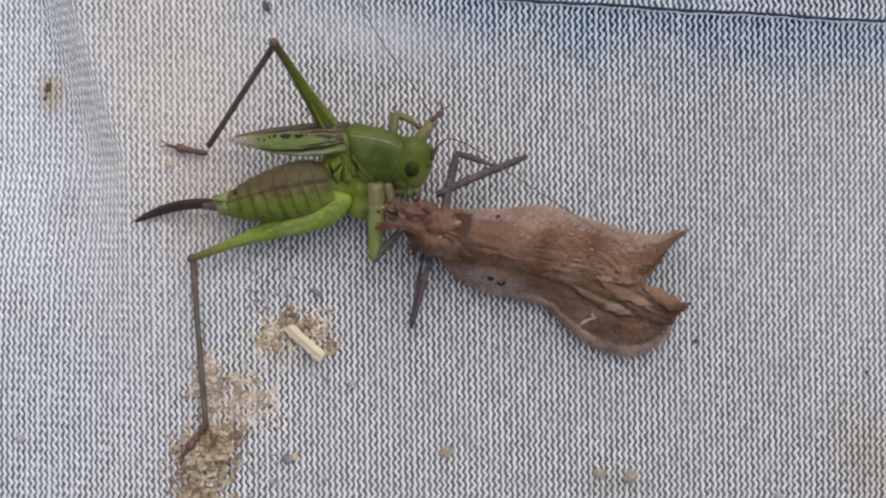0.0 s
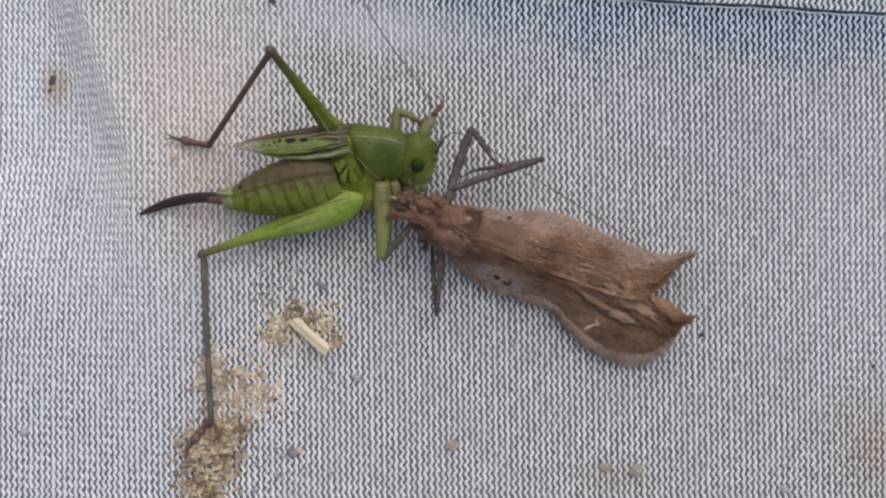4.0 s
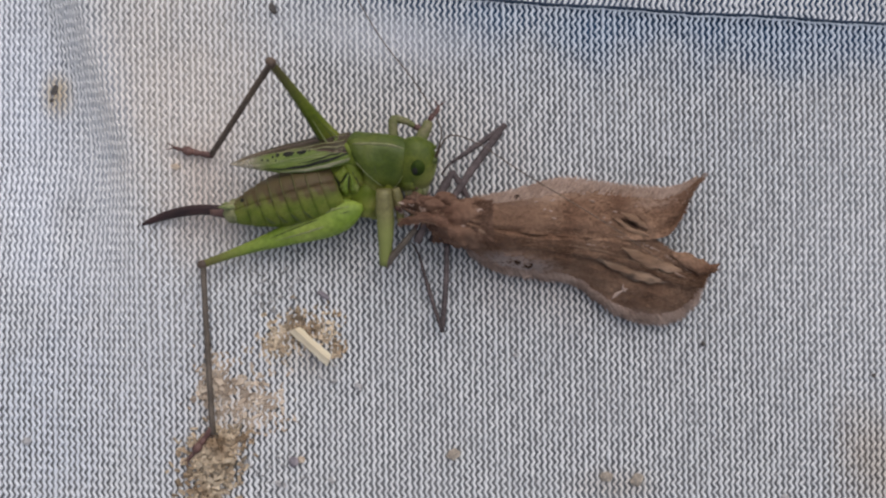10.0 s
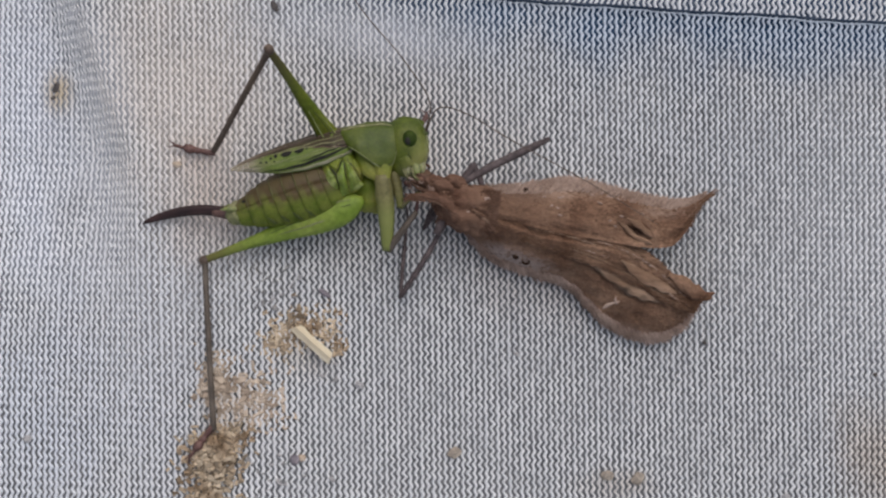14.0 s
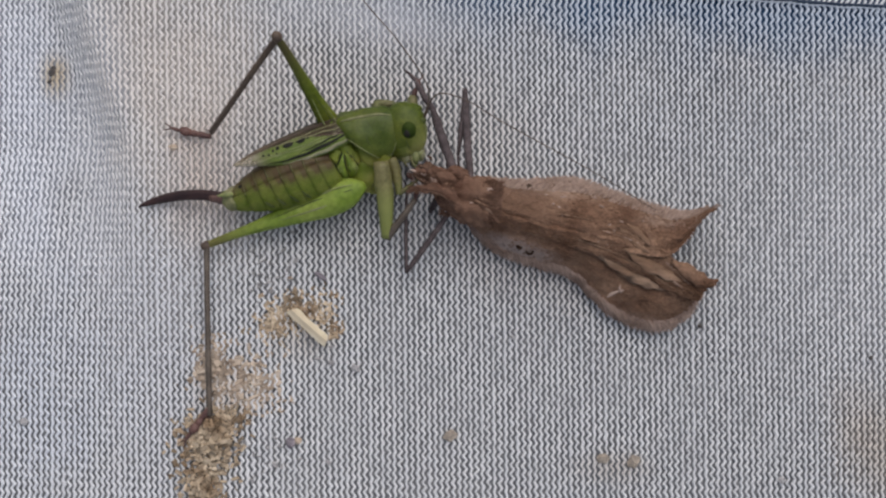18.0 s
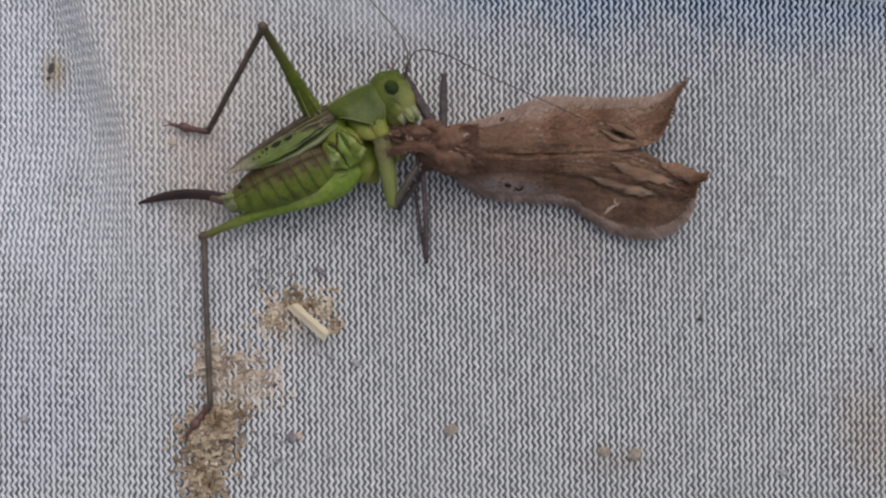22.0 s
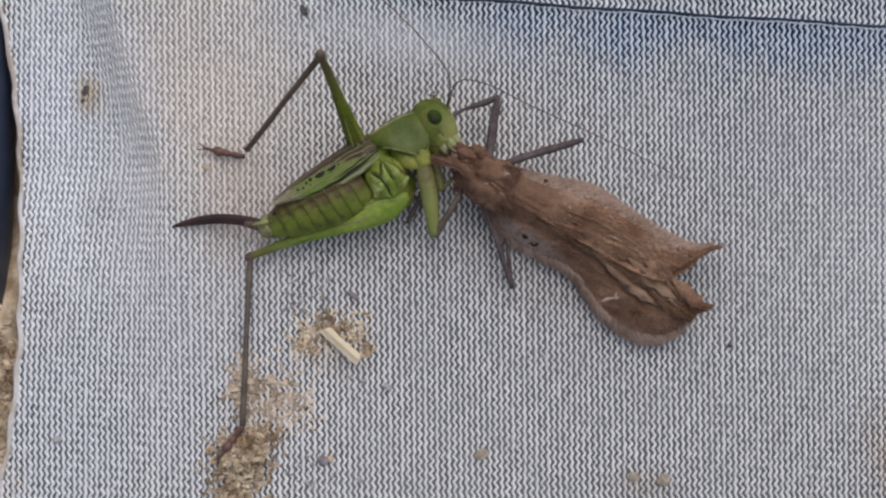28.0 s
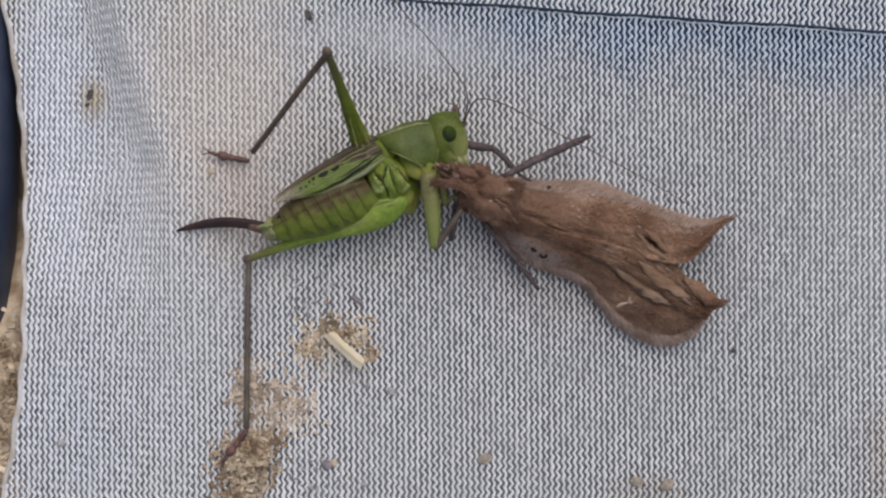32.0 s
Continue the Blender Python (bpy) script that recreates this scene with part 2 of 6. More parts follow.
WING_DARK = [(-1.0, 4.9, 5.0, 1.9, -8, (0.105, 0.058, 0.039), 0.75),
    (-1.5, 1.6, 3.0, 1.0, -20, (0.105, 0.058, 0.039), 0.5),
    (6.5, -0.9, 6.5, 1.2, -22, (0.085, 0.045, 0.029), 0.45),
    (11.5, -3.2, 3.4, 1.3, -10, (0.095, 0.053, 0.034), 0.45),
    (9.0, 3.6, 2.2, 0.8, -30, (0.08, 0.046, 0.031), 0.45),
    (3.5, 3.0, 7.0, 0.7, -6, (0.10, 0.056, 0.037), 0.4),
    (-1.0, 3.4, 4.0, 0.8, -5, (0.12, 0.07, 0.046), 0.4)]
MOTH_WING = stained("dusty_brown_moth_scale", (0.128, 0.067, 0.041), (0.268, 0.160, 0.103),
                    WING_PALE + WING_DARK, rough=0.85, scale=330, local=True)
MOTH_FUR = material("brown_moth_fur", (0.109, 0.059, 0.039), (0.204, 0.122, 0.086), 400, 0.9, 0.3, rand=0.25, spec=0.1)
MOTH_NECK = graded("brown_neck_fur", ((0.083, 0.041, 0.027), (0.191, 0.109, 0.074)), ((0.118, 0.063, 0.041), (0.250, 0.152, 0.103)), (1, 0, 0), -6.8, -3.0, 1.2, rough=0.9, scale=700, bump=0.6, spec=0.1, grain=0.6, stretch=(0.5, 1.4, 1.4))
MOTH_DUST = material("loose_moth_scale", (0.115, 0.062, 0.038), (0.215, 0.132, 0.087), 350, 0.9, 0.2, rand=0.3, spec=0.1)
MOTH_FRINGE = material("pale_pinkish_fringe_scale", (0.28, 0.19, 0.145), (0.46, 0.345, 0.285), 300, 0.9, 0.2, rand=0.3, spec=0.1)
MOTH_LEG = material("grey_mauve_moth_leg", (0.066, 0.052, 0.052), (0.127, 0.099, 0.096), 500, 0.85, 0.6, grain=0.5, spec=0.15)
MOTH_DOT = material("dark_brown_wing_dot", (0.026, 0.014, 0.009), (0.05, 0.026, 0.016), 900, 0.8, 0.2, spec=0.1)
MOTH_EYE = material("reddish_brown_moth_eye", (0.075, 0.032, 0.024), (0.12, 0.055, 0.04), 900, 0.55, 0.3)
MOTH_DARK = material("dark_brown_fold_shade", (0.070, 0.037, 0.023), (0.120, 0.068, 0.043), 600, 0.9, 0.3)
MOTH_PALE = material("pale_fold_ridge", (0.190, 0.115, 0.074), (0.330, 0.222, 0.152), 500, 0.9, 0.7, stretch=(0.3, 1, 1), spec=0.1, grain=0.5)
SAWDUST = material("tan_sawdust", (0.25, 0.175, 0.11), (0.53, 0.43, 0.31), 500, 0.9, 0.4, rand=0.45, spec=0.1)
SAWDUST_DULL = material("dull_greyish_sawdust", (0.32, 0.245, 0.18), (0.52, 0.43, 0.34), 500, 0.9, 0.4, rand=0.3, spec=0.1)
WOOD = material("pale_fresh_wood", (0.60, 0.49, 0.33), (0.74, 0.64, 0.47), 200, 0.75, 0.5, stretch=(0.25, 2, 2))
GRIT = material("grey_grit", (0.27, 0.26, 0.255), (0.42, 0.40, 0.39), 900, 0.9, 0.5, rand=0.2)
CRUMB = material("tan_grey_crumb", (0.27, 0.225, 0.18), (0.42, 0.36, 0.29), 900, 0.9, 0.5)
GRIT_GREY = material("mauve_grey_grit", (0.165, 0.145, 0.16), (0.31, 0.27, 0.285), 900, 0.9, 0.5)
GRIT_DARK = material("dark_grit", (0.06, 0.055, 0.05), (0.13, 0.11, 0.10), 900, 0.9, 0.5)
NAVY = material("navy_painted_tube", (0.026, 0.036, 0.065), (0.048, 0.062, 0.10), 120, 0.45, 0.15, spec=0.5)
DIRTY = material("dirty_cloth_edge", (0.40, 0.34, 0.28), (0.62, 0.60, 0.59), 300, 0.85, 0.4)
BENCH = material("dusty_bench", (0.24, 0.175, 0.11), (0.36, 0.28, 0.19), 60, 0.9, 0.5)


# ---- building helpers ----
def finish(bm, smooth=True):
    bmesh.ops.recalc_face_normals(bm, faces=bm.faces)
    for v in bm.verts:
        v.co *= MM
    for f in bm.faces:
        f.smooth = smooth
    return bm


def barred(mat, pitch, y0, y1, colour):
    """Adds a row of uneven dark bars, one to each abdominal ring, between two heights (mm in the part's own space)."""
    n, l = mat.node_tree.nodes, mat.node_tree.links
    bsdf = n["Principled BSDF"]
    out = bsdf.inputs["Base Color"].links[0].from_socket
    co = n.new("ShaderNodeTexCoord")
    xyz = n.new("ShaderNodeSeparateXYZ")
    wob = n.new("ShaderNodeTexNoise")
    wob.inputs["Scale"].default_value, wob.inputs["Detail"].default_value = 900, 3
    l.new(co.outputs["Object"], xyz.inputs[0])
    l.new(co.outputs["Object"], wob.inputs[0])

    def calc(op, a, b):
        m = n.new("ShaderNodeMath")
        m.operation = op
        for k, q in enumerate((a, b)):
            if isinstance(q, (int, float)):
                m.inputs[k].default_value = q
            else:
                l.new(q, m.inputs[k])
        return m.outputs[0]

    def ramp(v, a, b):
        r = n.new("ShaderNodeMapRange")
        r.interpolation_type = "SMOOTHSTEP"
        r.inputs["From Min"].default_value, r.inputs["From Max"].default_value = a, b
        l.new(v, r.inputs["Value"])
        return r.outputs[0]
    jig = calc("MULTIPLY", calc("SUBTRACT", wob.outputs["Fac"], 0.5), 0.0009)
    x = calc("ADD", calc("ADD", xyz.outputs["X"], calc("MULTIPLY", xyz.outputs["Y"], 0.25)), calc("MULTIPLY", jig, 0.5))
    bar = ramp(calc("SINE", calc("MULTIPLY", x, 2 * math.pi / (pitch * MM)), 0.0), -0.35, 0.55)
    y = calc("ADD", xyz.outputs["Y"], jig)
    band = calc("MULTIPLY", ramp(y, y0 * MM, (y0 + 0.35) * MM), ramp(y, (y1 + 0.3) * MM, y1 * MM))
    mix = n.new("ShaderNodeMix")
    mix.data_type = "RGBA"
    l.new(calc("MULTIPLY", calc("MULTIPLY", bar, band), 0.75), mix.inputs["Factor"])
    l.new(out, mix.inputs["A"])
    mix.inputs["B"].default_value = (*colour, 1)
    l.new(mix.outputs["Result"], bsdf.inputs["Base Color"])


barred(OLIVE, 8.7 / 8, 0.25, 1.55, (0.078, 0.046, 0.018))

# soft, slightly translucent skin
for soft_skin in (GREEN, GREEN_PALE, GREEN_LEG, PLEURON, THORAX_GREEN, HEAD_GREEN, OLIVE, CREAM):
    skin = soft_skin.node_tree.nodes["Principled BSDF"].inputs
    skin["Subsurface Weight"].default_value, skin["Subsurface Scale"].default_value = 0.3, 0.0007
    skin["Subsurface Radius"].default_value = (0.8, 1.0, 0.3)


def part(name, bm, mat, parent=None, label="", smooth=True):
    """Link a bmesh, drawn in millimetres, as one mesh object under a thing or a part."""
    me = bpy.data.meshes.new(name)
    finish(bm, smooth).to_mesh(me)
    bm.free()
    me.materials.append(mat)
    ob = new(name, me)
    if parent:
        ob.parent = parent
    if label:
        ob["label"] = label
    return ob


def empty(name, x=0, y=0, z=0, rz=0):
    ob = new(name)
    ob.empty_display_size = 0.002
    ob.matrix_basis = pose(x * MM, y * MM, z * MM, 0, 0, rz)
    return ob


def spline(pts, n):
    """n points along a smooth curve through the control points."""
    p = [Vector(q) for q in pts]
    p = [2 * p[0] - p[1]] + p + [2 * p[-1] - p[-2]]
    out, m = [], len(p) - 3
    for i in range(n):
        s = i / (n - 1) * m
        k = min(int(s), m - 1)
        u = s - k
        a, b, c, d = p[k:k + 4]
        out.append(0.5 * (2 * b + (c - a) * u + (2 * a - 5 * b + 4 * c - d) * u * u + (3 * b - a - 3 * c + d) * u ** 3))
    return out


def lerp_list(vals, s):
    x = s * (len(vals) - 1)
    i = min(int(x), len(vals) - 2)
    return vals[i] + (vals[i + 1] - vals[i]) * (x - i)


def tube(pts, radii, n=10, flat=1.0, steps=0, bm=None, wobble=0.0):
    """A tube along a curve with radii given evenly along it; flat squeezes it across its side."""
    bm = bm or bmesh.new()
    if steps:
        pts = spline(pts, steps)
    else:
        pts = [Vector(p) for p in pts]
    up = Vector((0, 0, 1))
    rings = []
    for i, p in enumerate(pts):
        d = (pts[min(i + 1, len(pts) - 1)] - pts[max(i - 1, 0)]).normalized()
        side = up.cross(d)
        if side.length < 0.05:
            side = Vector((0, 1, 0)).cross(d)
        side.normalize()
        nor = d.cross(side)
        r = lerp_list(radii, i / (len(pts) - 1))
        ring = []
        for k in range(n):
            a = 2 * math.pi * k / n
            rr = r * (1 + wobble * noise.noise(p * 1.3 + Vector((math.cos(a), math.sin(a), 0)) * 2))
            ring.append(bm.verts.new(p + side * rr * math.cos(a) + nor * rr * flat * math.sin(a)))
        rings.append(ring)
    for a, b in zip(rings, rings[1:]):
        for k in range(n):
            bm.faces.new((a[k], a[(k + 1) % n], b[(k + 1) % n], b[k]))
    bm.faces.new(rings[0][::-1])
    bm.faces.new(rings[-1])
    return bm


def shell(sections, a0, a1, n=16, thick=0.12, sweep=0.0):
    """A curved plate: sections of x, half height, half width, y offset; angles from the back (+y) towards +z, or a function of the section giving both; with thickness."""
    bm = bmesh.new()
    layers = []
    for inset in (0, thick):
        grid = []
        for q, (x, ry, rz, oy) in enumerate(sections):
            row = []
            b0, b1 = (a0(q / (len(sections) - 1)), a1(q / (len(sections) - 1))) if callable(a0) else (a0, a1)
            for k in range(n + 1):
                a = radians(b0 + (b1 - b0) * k / n)
                row.append(bm.verts.new((x + sweep * (1 - q / (len(sections) - 1)) * (1 - math.cos(a)), oy + (ry - inset) * math.cos(a), (rz - inset) * math.sin(a))))
            grid.append(row)
        layers.append(grid)
    for g in layers:
        for a, b in zip(g, g[1:]):
            for k in range(n):
                bm.faces.new((a[k], a[k + 1], b[k + 1], b[k]))
    o, i = layers
    for r in (0, -1):
        for k in range(n):
            bm.faces.new((o[r][k], o[r][k + 1], i[r][k + 1], i[r][k]))
    for c in (0, n):
        for a in range(len(sections) - 1):
            bm.faces.new((o[a][c], o[a + 1][c], i[a + 1][c], i[a][c]))
    return bm


def ball(c, r, u=20, v=12, dent=0.0, bm=None):
    bm = bm or bmesh.new()
    res = bmesh.ops.create_uvsphere(bm, u_segments=u, v_segments=v, radius=1)
    for w in res["verts"]:
        f = 1 + dent * noise.noise(w.co * 1.7 + Vector(c))
        w.co = Vector((c[0] + w.co.x * r[0] * f, c[1] + w.co.y * r[1] * f, c[2] + w.co.z * r[2] * f))
    return bm


def sheet(fn, nu, nv, thick=0.07):
    """A thin solid sheet from fn(u, v) -> point, u and v from 0 to 1."""
    bm = bmesh.new()
    top = [[Vector(fn(i / nu, j / nv)) for j in range(nv + 1)] for i in range(nu + 1)]
    a = [[bm.verts.new(p) for p in row] for row in top]
    b = [[bm.verts.new(p - Vector((0, 0, thick))) for p in row] for row in top]
    for i in range(nu):
        for j in range(nv):
            bm.faces.new((a[i][j], a[i + 1][j], a[i + 1][j + 1], a[i][j + 1]))
            bm.faces.new((b[i][j], b[i][j + 1], b[i + 1][j + 1], b[i + 1][j]))
    for i in range(nu):
        for j in (0, nv):
            bm.faces.new((a[i][j], b[i][j], b[i + 1][j], a[i + 1][j]))
    for j in range(nv):
        for i in (0, nu):
            bm.faces.new((a[i][j], a[i][j + 1], b[i][j + 1], b[i][j]))
    return bm


def chip(bm, p, size, turn, tilt, rng):
    """One irregular six-sided flake."""
    m = Matrix.Translation(p) @ Euler((tilt, rng.uniform(-0.5, 0.5), turn)).to_matrix().to_4x4()
    l, w, h = size
    top, bot = [], []
    for sx, sy in ((-1, -1), (1, -1), (1, 1), (-1, 1)):
        top.append(bm.verts.new(m @ Vector((sx * l * rng.uniform(0.7, 1), sy * w * rng.uniform(0.5, 1), h))))
        bot.append(bm.verts.new(m @ Vector((sx * l * rng.uniform(0.7, 1), sy * w * rng.uniform(0.6, 1), -h))))
    bm.faces.new(top)
    bm.faces.new(bot[::-1])
    for k in range(4):
        bm.faces.new((bot[k], bot[(k + 1) % 4], top[(k + 1) % 4], top[k]))


# ---- the netting: a stretched mesh cloth of zigzag yarns, with a fold, a seam and a free edge ----
RIDGE_Y = np.array([-40, -12, -3, 8, 16, 22, 40.0])
RIDGE_X = np.array([-28.0, -28.0, -28.6, -29.2, -32.0, -33.8, -37.4])


def cloth_z(x, y):
    """Height of the cloth: flat, stepping down past the fold, with shallow waves."""
    x, y = np.asarray(x, float), np.asarray(y, float)
    d = np.interp(y, RIDGE_Y, RIDGE_X) - x
    drop = np.interp(y, [-26, -14, -3, 8, 22, 40], [0.2, 0.4, 1.3, 2.8, 3.4, 3.6])
    s = np.clip((d + 2.2) / 5.2, 0, 1)
    step = s * s * (3 - 2 * s)
    crest = 0.22 * np.exp(-((d + 1.6) / 0.9) ** 2) * np.interp(y, [-14, 2, 30], [0, 0.6, 1])
    wave = 0.10 * np.sin(x * 0.19 + y * 0.07) + 0.08 * np.sin(y * 0.23 - x * 0.05 + 1)
    return crest - drop * step - 0.10 * np.maximum(d - 1.9, 0) + wave - 0.15


def on_cloth(x, y):
    """The cloth's point that hides or shows (x, y) of the flat plan from above its middle."""
    px, py = x, y
    for _ in range(4):
        k = (95.3 - float(cloth_z(px, py))) / 95.3
        px, py = x * k, y * k
    return px, py, float(cloth_z(px, py))


def edge_x(y):
    """The cloth's free edge."""
    return np.interp(y, [-30, -22, -16, -9, 2, 12, 18, 22, 30], [-44.2, -42.3, -41.2, -40.6, -41.0, -41.7, -42.4, -43.3, -45.1]) - 0.8


def seam_y(x):
    return 22.33 - 0.062 * np.asarray(x, float) + 0.05 * np.sin(np.asarray(x, float) * 0.5)


PITCH, PERIOD, HALF, SWAY = 0.5215, 0.785, 0.136, 0.105
# the yarns lie evenly along the cloth, so they crowd where it is steep
LIE_Y = np.linspace(-30, 34, 65)
LIE_X = np.arange(46, -50, -0.1)
LIE_S = [np.concatenate([[0], np.cumsum(np.hypot(0.1, np.diff(cloth_z(LIE_X, np.full_like(LIE_X, q)))))]) for q in LIE_Y]


def yarn(along, y0, y1, lift, lean=0.012):
    """One zigzag yarn as vertices and faces: an arched strip along y, at a distance along the cloth."""
    ys = np.arange(y0, y1, PERIOD / 6)
    col = np.array([np.interp(along, s, LIE_X) for s in LIE_S])
    ph = (ys / PERIOD + 0.06 * np.sin(along * 3.1) + 0.05 * np.sin(ys * 0.9 + along)) % 1.0
    tri = np.clip(1.35 * (np.abs(ph * 2 - 1) * 2 - 1), -1, 1)
    # where the cloth falls away the knit is seen foreshortened
    near = np.array([np.interp(along - 0.3, s, LIE_X) - np.interp(along + 0.3, s, LIE_X) for s in LIE_S]) / 0.6
    short = np.clip(np.interp(ys, LIE_Y, near), 0.25, 1.0)
    rng = np.random.default_rng(int(along * 1000))
    knots = np.arange(y0 - 1, y1 + 2, PERIOD / 2)
    uneven = np.interp(ys, knots, rng.uniform(-1, 1, len(knots)))
    sway = SWAY * (1 + 0.25 * np.sin(along * 5.7) + 0.30 * uneven) * short
    xs = np.interp(ys, LIE_Y, col) - lean * ys + sway * tri + 0.02 * np.sin(ys * 1.7 + along * 2.3) + 0.014 * np.interp(ys, knots, rng.uniform(-1, 1, len(knots)))
    keep = xs > edge_x(ys) + 0.1
    z = cloth_z(xs, ys) + lift
    wob = HALF * np.interp(xs, [-20, -6], [1.12, 1.0]) * np.maximum(short, 0.72) * (1 + 0.24 * np.interp(ys, knots, rng.uniform(-1, 1, len(knots))) + 0.10 * np.sin(ys * 7.3 + along * 11) + 0.08 * np.sin(ys * 2.1 + along * 5))
    cols = []
    for off, dz in ((-1.0, -0.13), (-0.5, 0.04), (0.5, 0.04), (1.0, -0.13)):
        cols.append(np.stack([xs + off * wob, ys, z + dz], 1))
    strip = np.stack(cols, 1) * MM
    # each unbroken stretch inside the edge is a yarn of its own
    ends = np.flatnonzero(np.diff(np.concatenate([[0], keep.astype(int), [0]])))
    for a, b in zip(ends[::2], ends[1::2]):
        if b - a > 7:
            i = np.arange(b - a - 1)[:, None] * 4 + np.arange(3)[None]
            yield strip[a:b].reshape(-1, 3), np.stack([i, i + 1, i + 5, i + 4], -1).reshape(-1, 4)


def mesh_object(name, v, f, mat, parent=None, smooth=True):
    me = bpy.data.meshes.new(name)
    me.vertices.add(len(v))
    me.vertices.foreach_set("co", np.ascontiguousarray(v, np.float32).ravel())
    me.loops.add(f.size)
    me.loops.foreach_set("vertex_index", f.astype(np.int32).ravel())
    me.polygons.add(len(f))
    me.polygons.foreach_set("loop_start", np.arange(len(f), dtype=np.int32) * f.shape[1])
    me.polygons.foreach_set("use_smooth", np.full(len(f), smooth))
    me.update(calc_edges=True)
    me.materials.append(mat)
    ob = new(name, me)
    if parent:
        ob.parent = parent
    return ob


def ground():
    """The bench top on which the cloth lies, a worn board with rounded edges."""
    bm = bmesh.new()
    bmesh.ops.create_cube(bm, size=1)
    for v in bm.verts:
        v.co = Vector((v.co.x * 300, v.co.y * 260, v.co.z * 20 - 19))
    bmesh.ops.bevel(bm, geom=bm.edges[:], offset=1.5, segments=3, affect="EDGES")
    tagged(part("ground", bm, BENCH, smooth=False), "dusty brown bench top under the cloth", "ground", kind="structure")


def liner():
    """The backing sheet seen through the netting's gaps."""
    xs, ys = np.linspace(-43, 60, 90), np.linspace(-45, 45, 70)
    X, Y = np.meshgrid(xs, ys, indexing="ij")
    X = np.maximum(X, edge_x(Y) + 0.2)
    Z = cloth_z(X, Y) - 0.55
    v = np.stack([X, Y, Z], -1).reshape(-1, 3) * MM
    i = (np.arange(89)[:, None] * 70 + np.arange(69)[None]).ravel()
    f = np.stack([i, i + 70, i + 71, i + 1], -1)
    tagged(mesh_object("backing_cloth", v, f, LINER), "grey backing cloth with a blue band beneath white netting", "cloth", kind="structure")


def netting():
    root = tagged(empty("netting"), "white zigzag-knit polyester netting, stretched flat and stained", "netting", kind="structure")
    along = 2.5
    while along < 100:
        x = float(np.interp(along, LIE_S[32], LIE_X))
        for got in yarn(along, -27.0, float(seam_y(x)) - 0.05, 0.0):
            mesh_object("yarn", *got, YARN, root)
        along += PITCH
    return root


def hem():
    """The folded upper panel of netting beyond the seam, lying a little higher, with its bound edge."""
    root = tagged(empty("netting_hem"), "folded double edge of white netting beyond a dark blue seam", "netting", kind="structure")
    along = 2.76
    while along < 100:
        x = float(np.interp(along, LIE_S[52], LIE_X))
        lift = 0.5 * min(1.0, max(0.0, (x + 14) / 16))
        for got in yarn(along, float(seam_y(x)) + 0.05, 31.0, lift):
            mesh_object("yarn", *got, HEM_YARN, root)
        along += PITCH
    line = lambda x0, dy, dz: [(x, float(seam_y(x)) + dy + 0.05 * math.sin(x * 1.9), float(cloth_z(x, seam_y(x))) + dz) for x in np.linspace(x0, 44, 90)]
    part("binding", tube(line(-10, 0.08, 0.05), [0.03, 0.08, 0.11, 0.09, 0.12, 0.10], 8, wobble=0.5), HEM_BLUE, root, "dark blue bound seam")
    part("piping", tube(line(-2, -0.22, 0.02), [0.02, 0.05, 0.07, 0.06], 8, wobble=0.4), YARN, root, "thin white piping below the seam")

    # flat dark blue strip added for the shade just above the seam
    def shade_strip(u, v):
        x = -16 + 60 * u
        y = float(seam_y(x)) - 0.05 + (0.15 + 0.85 * min(1, 4 * u)) * v + 0.06 * math.sin(x * 1.3) * v
        return (x, y, float(cloth_z(x, y)) - 0.16 + 0.3 * min(1.0, max(0.0, (x + 14) / 16)))
    part("seam_shade", sheet(shade_strip, 90, 3, 0.05), HEM_BLUE, root, "dark blue strip added for shade above the seam")
    return root


def selvedge():
    ys = np.linspace(-29, 29, 60)
    pts = [(float(edge_x(y)) + 0.15 + 0.12 * math.sin(y * 1.3), y, float(cloth_z(edge_x(y), y)) - 0.1) for y in ys]
    ob = part("selvedge", tube(pts, [0.22, 0.28, 0.24, 0.28, 0.22], 10, wobble=0.35), DIRTY)
    tagged(ob, "rolled white edge of the netting, dirtied brown", "cloth edge", kind="structure")
    side = [(float(edge_x(y)), y, float(cloth_z(edge_x(y), y))) for y in ys]

    def fall(u, v):
        x, y, z = side[min(int(u * 59 + 0.5), 59)]
        return (x + 0.35 * v + 0.2 * math.sin(y * 0.6) * v, y, z - 0.3 - 3.5 * v)
    ob = part("cloth_skirt", sheet(fall, 59, 4), DIRTY)
    tagged(ob, "white netting turned down at its free edge", "cloth edge", kind="structure")


def navy_tube():
    pts = [(-51.4, -26, -8.4), (-50.6, -14, -7.0), (-50.0, -4, -6.2), (-49.6, 4, -5.8), (-49.5, 10, -5.5), (-49.8, 18, -5.5), (-50.8, 26, -5.5), (-52.6, 36, -5.5)]
    ob = part("frame_tube", tube(pts, [5.2, 5.7, 5.9, 5.9, 5.9], 28, steps=40), NAVY)
    tagged(ob, "dark navy smooth tube beside the netting's edge", "tube")


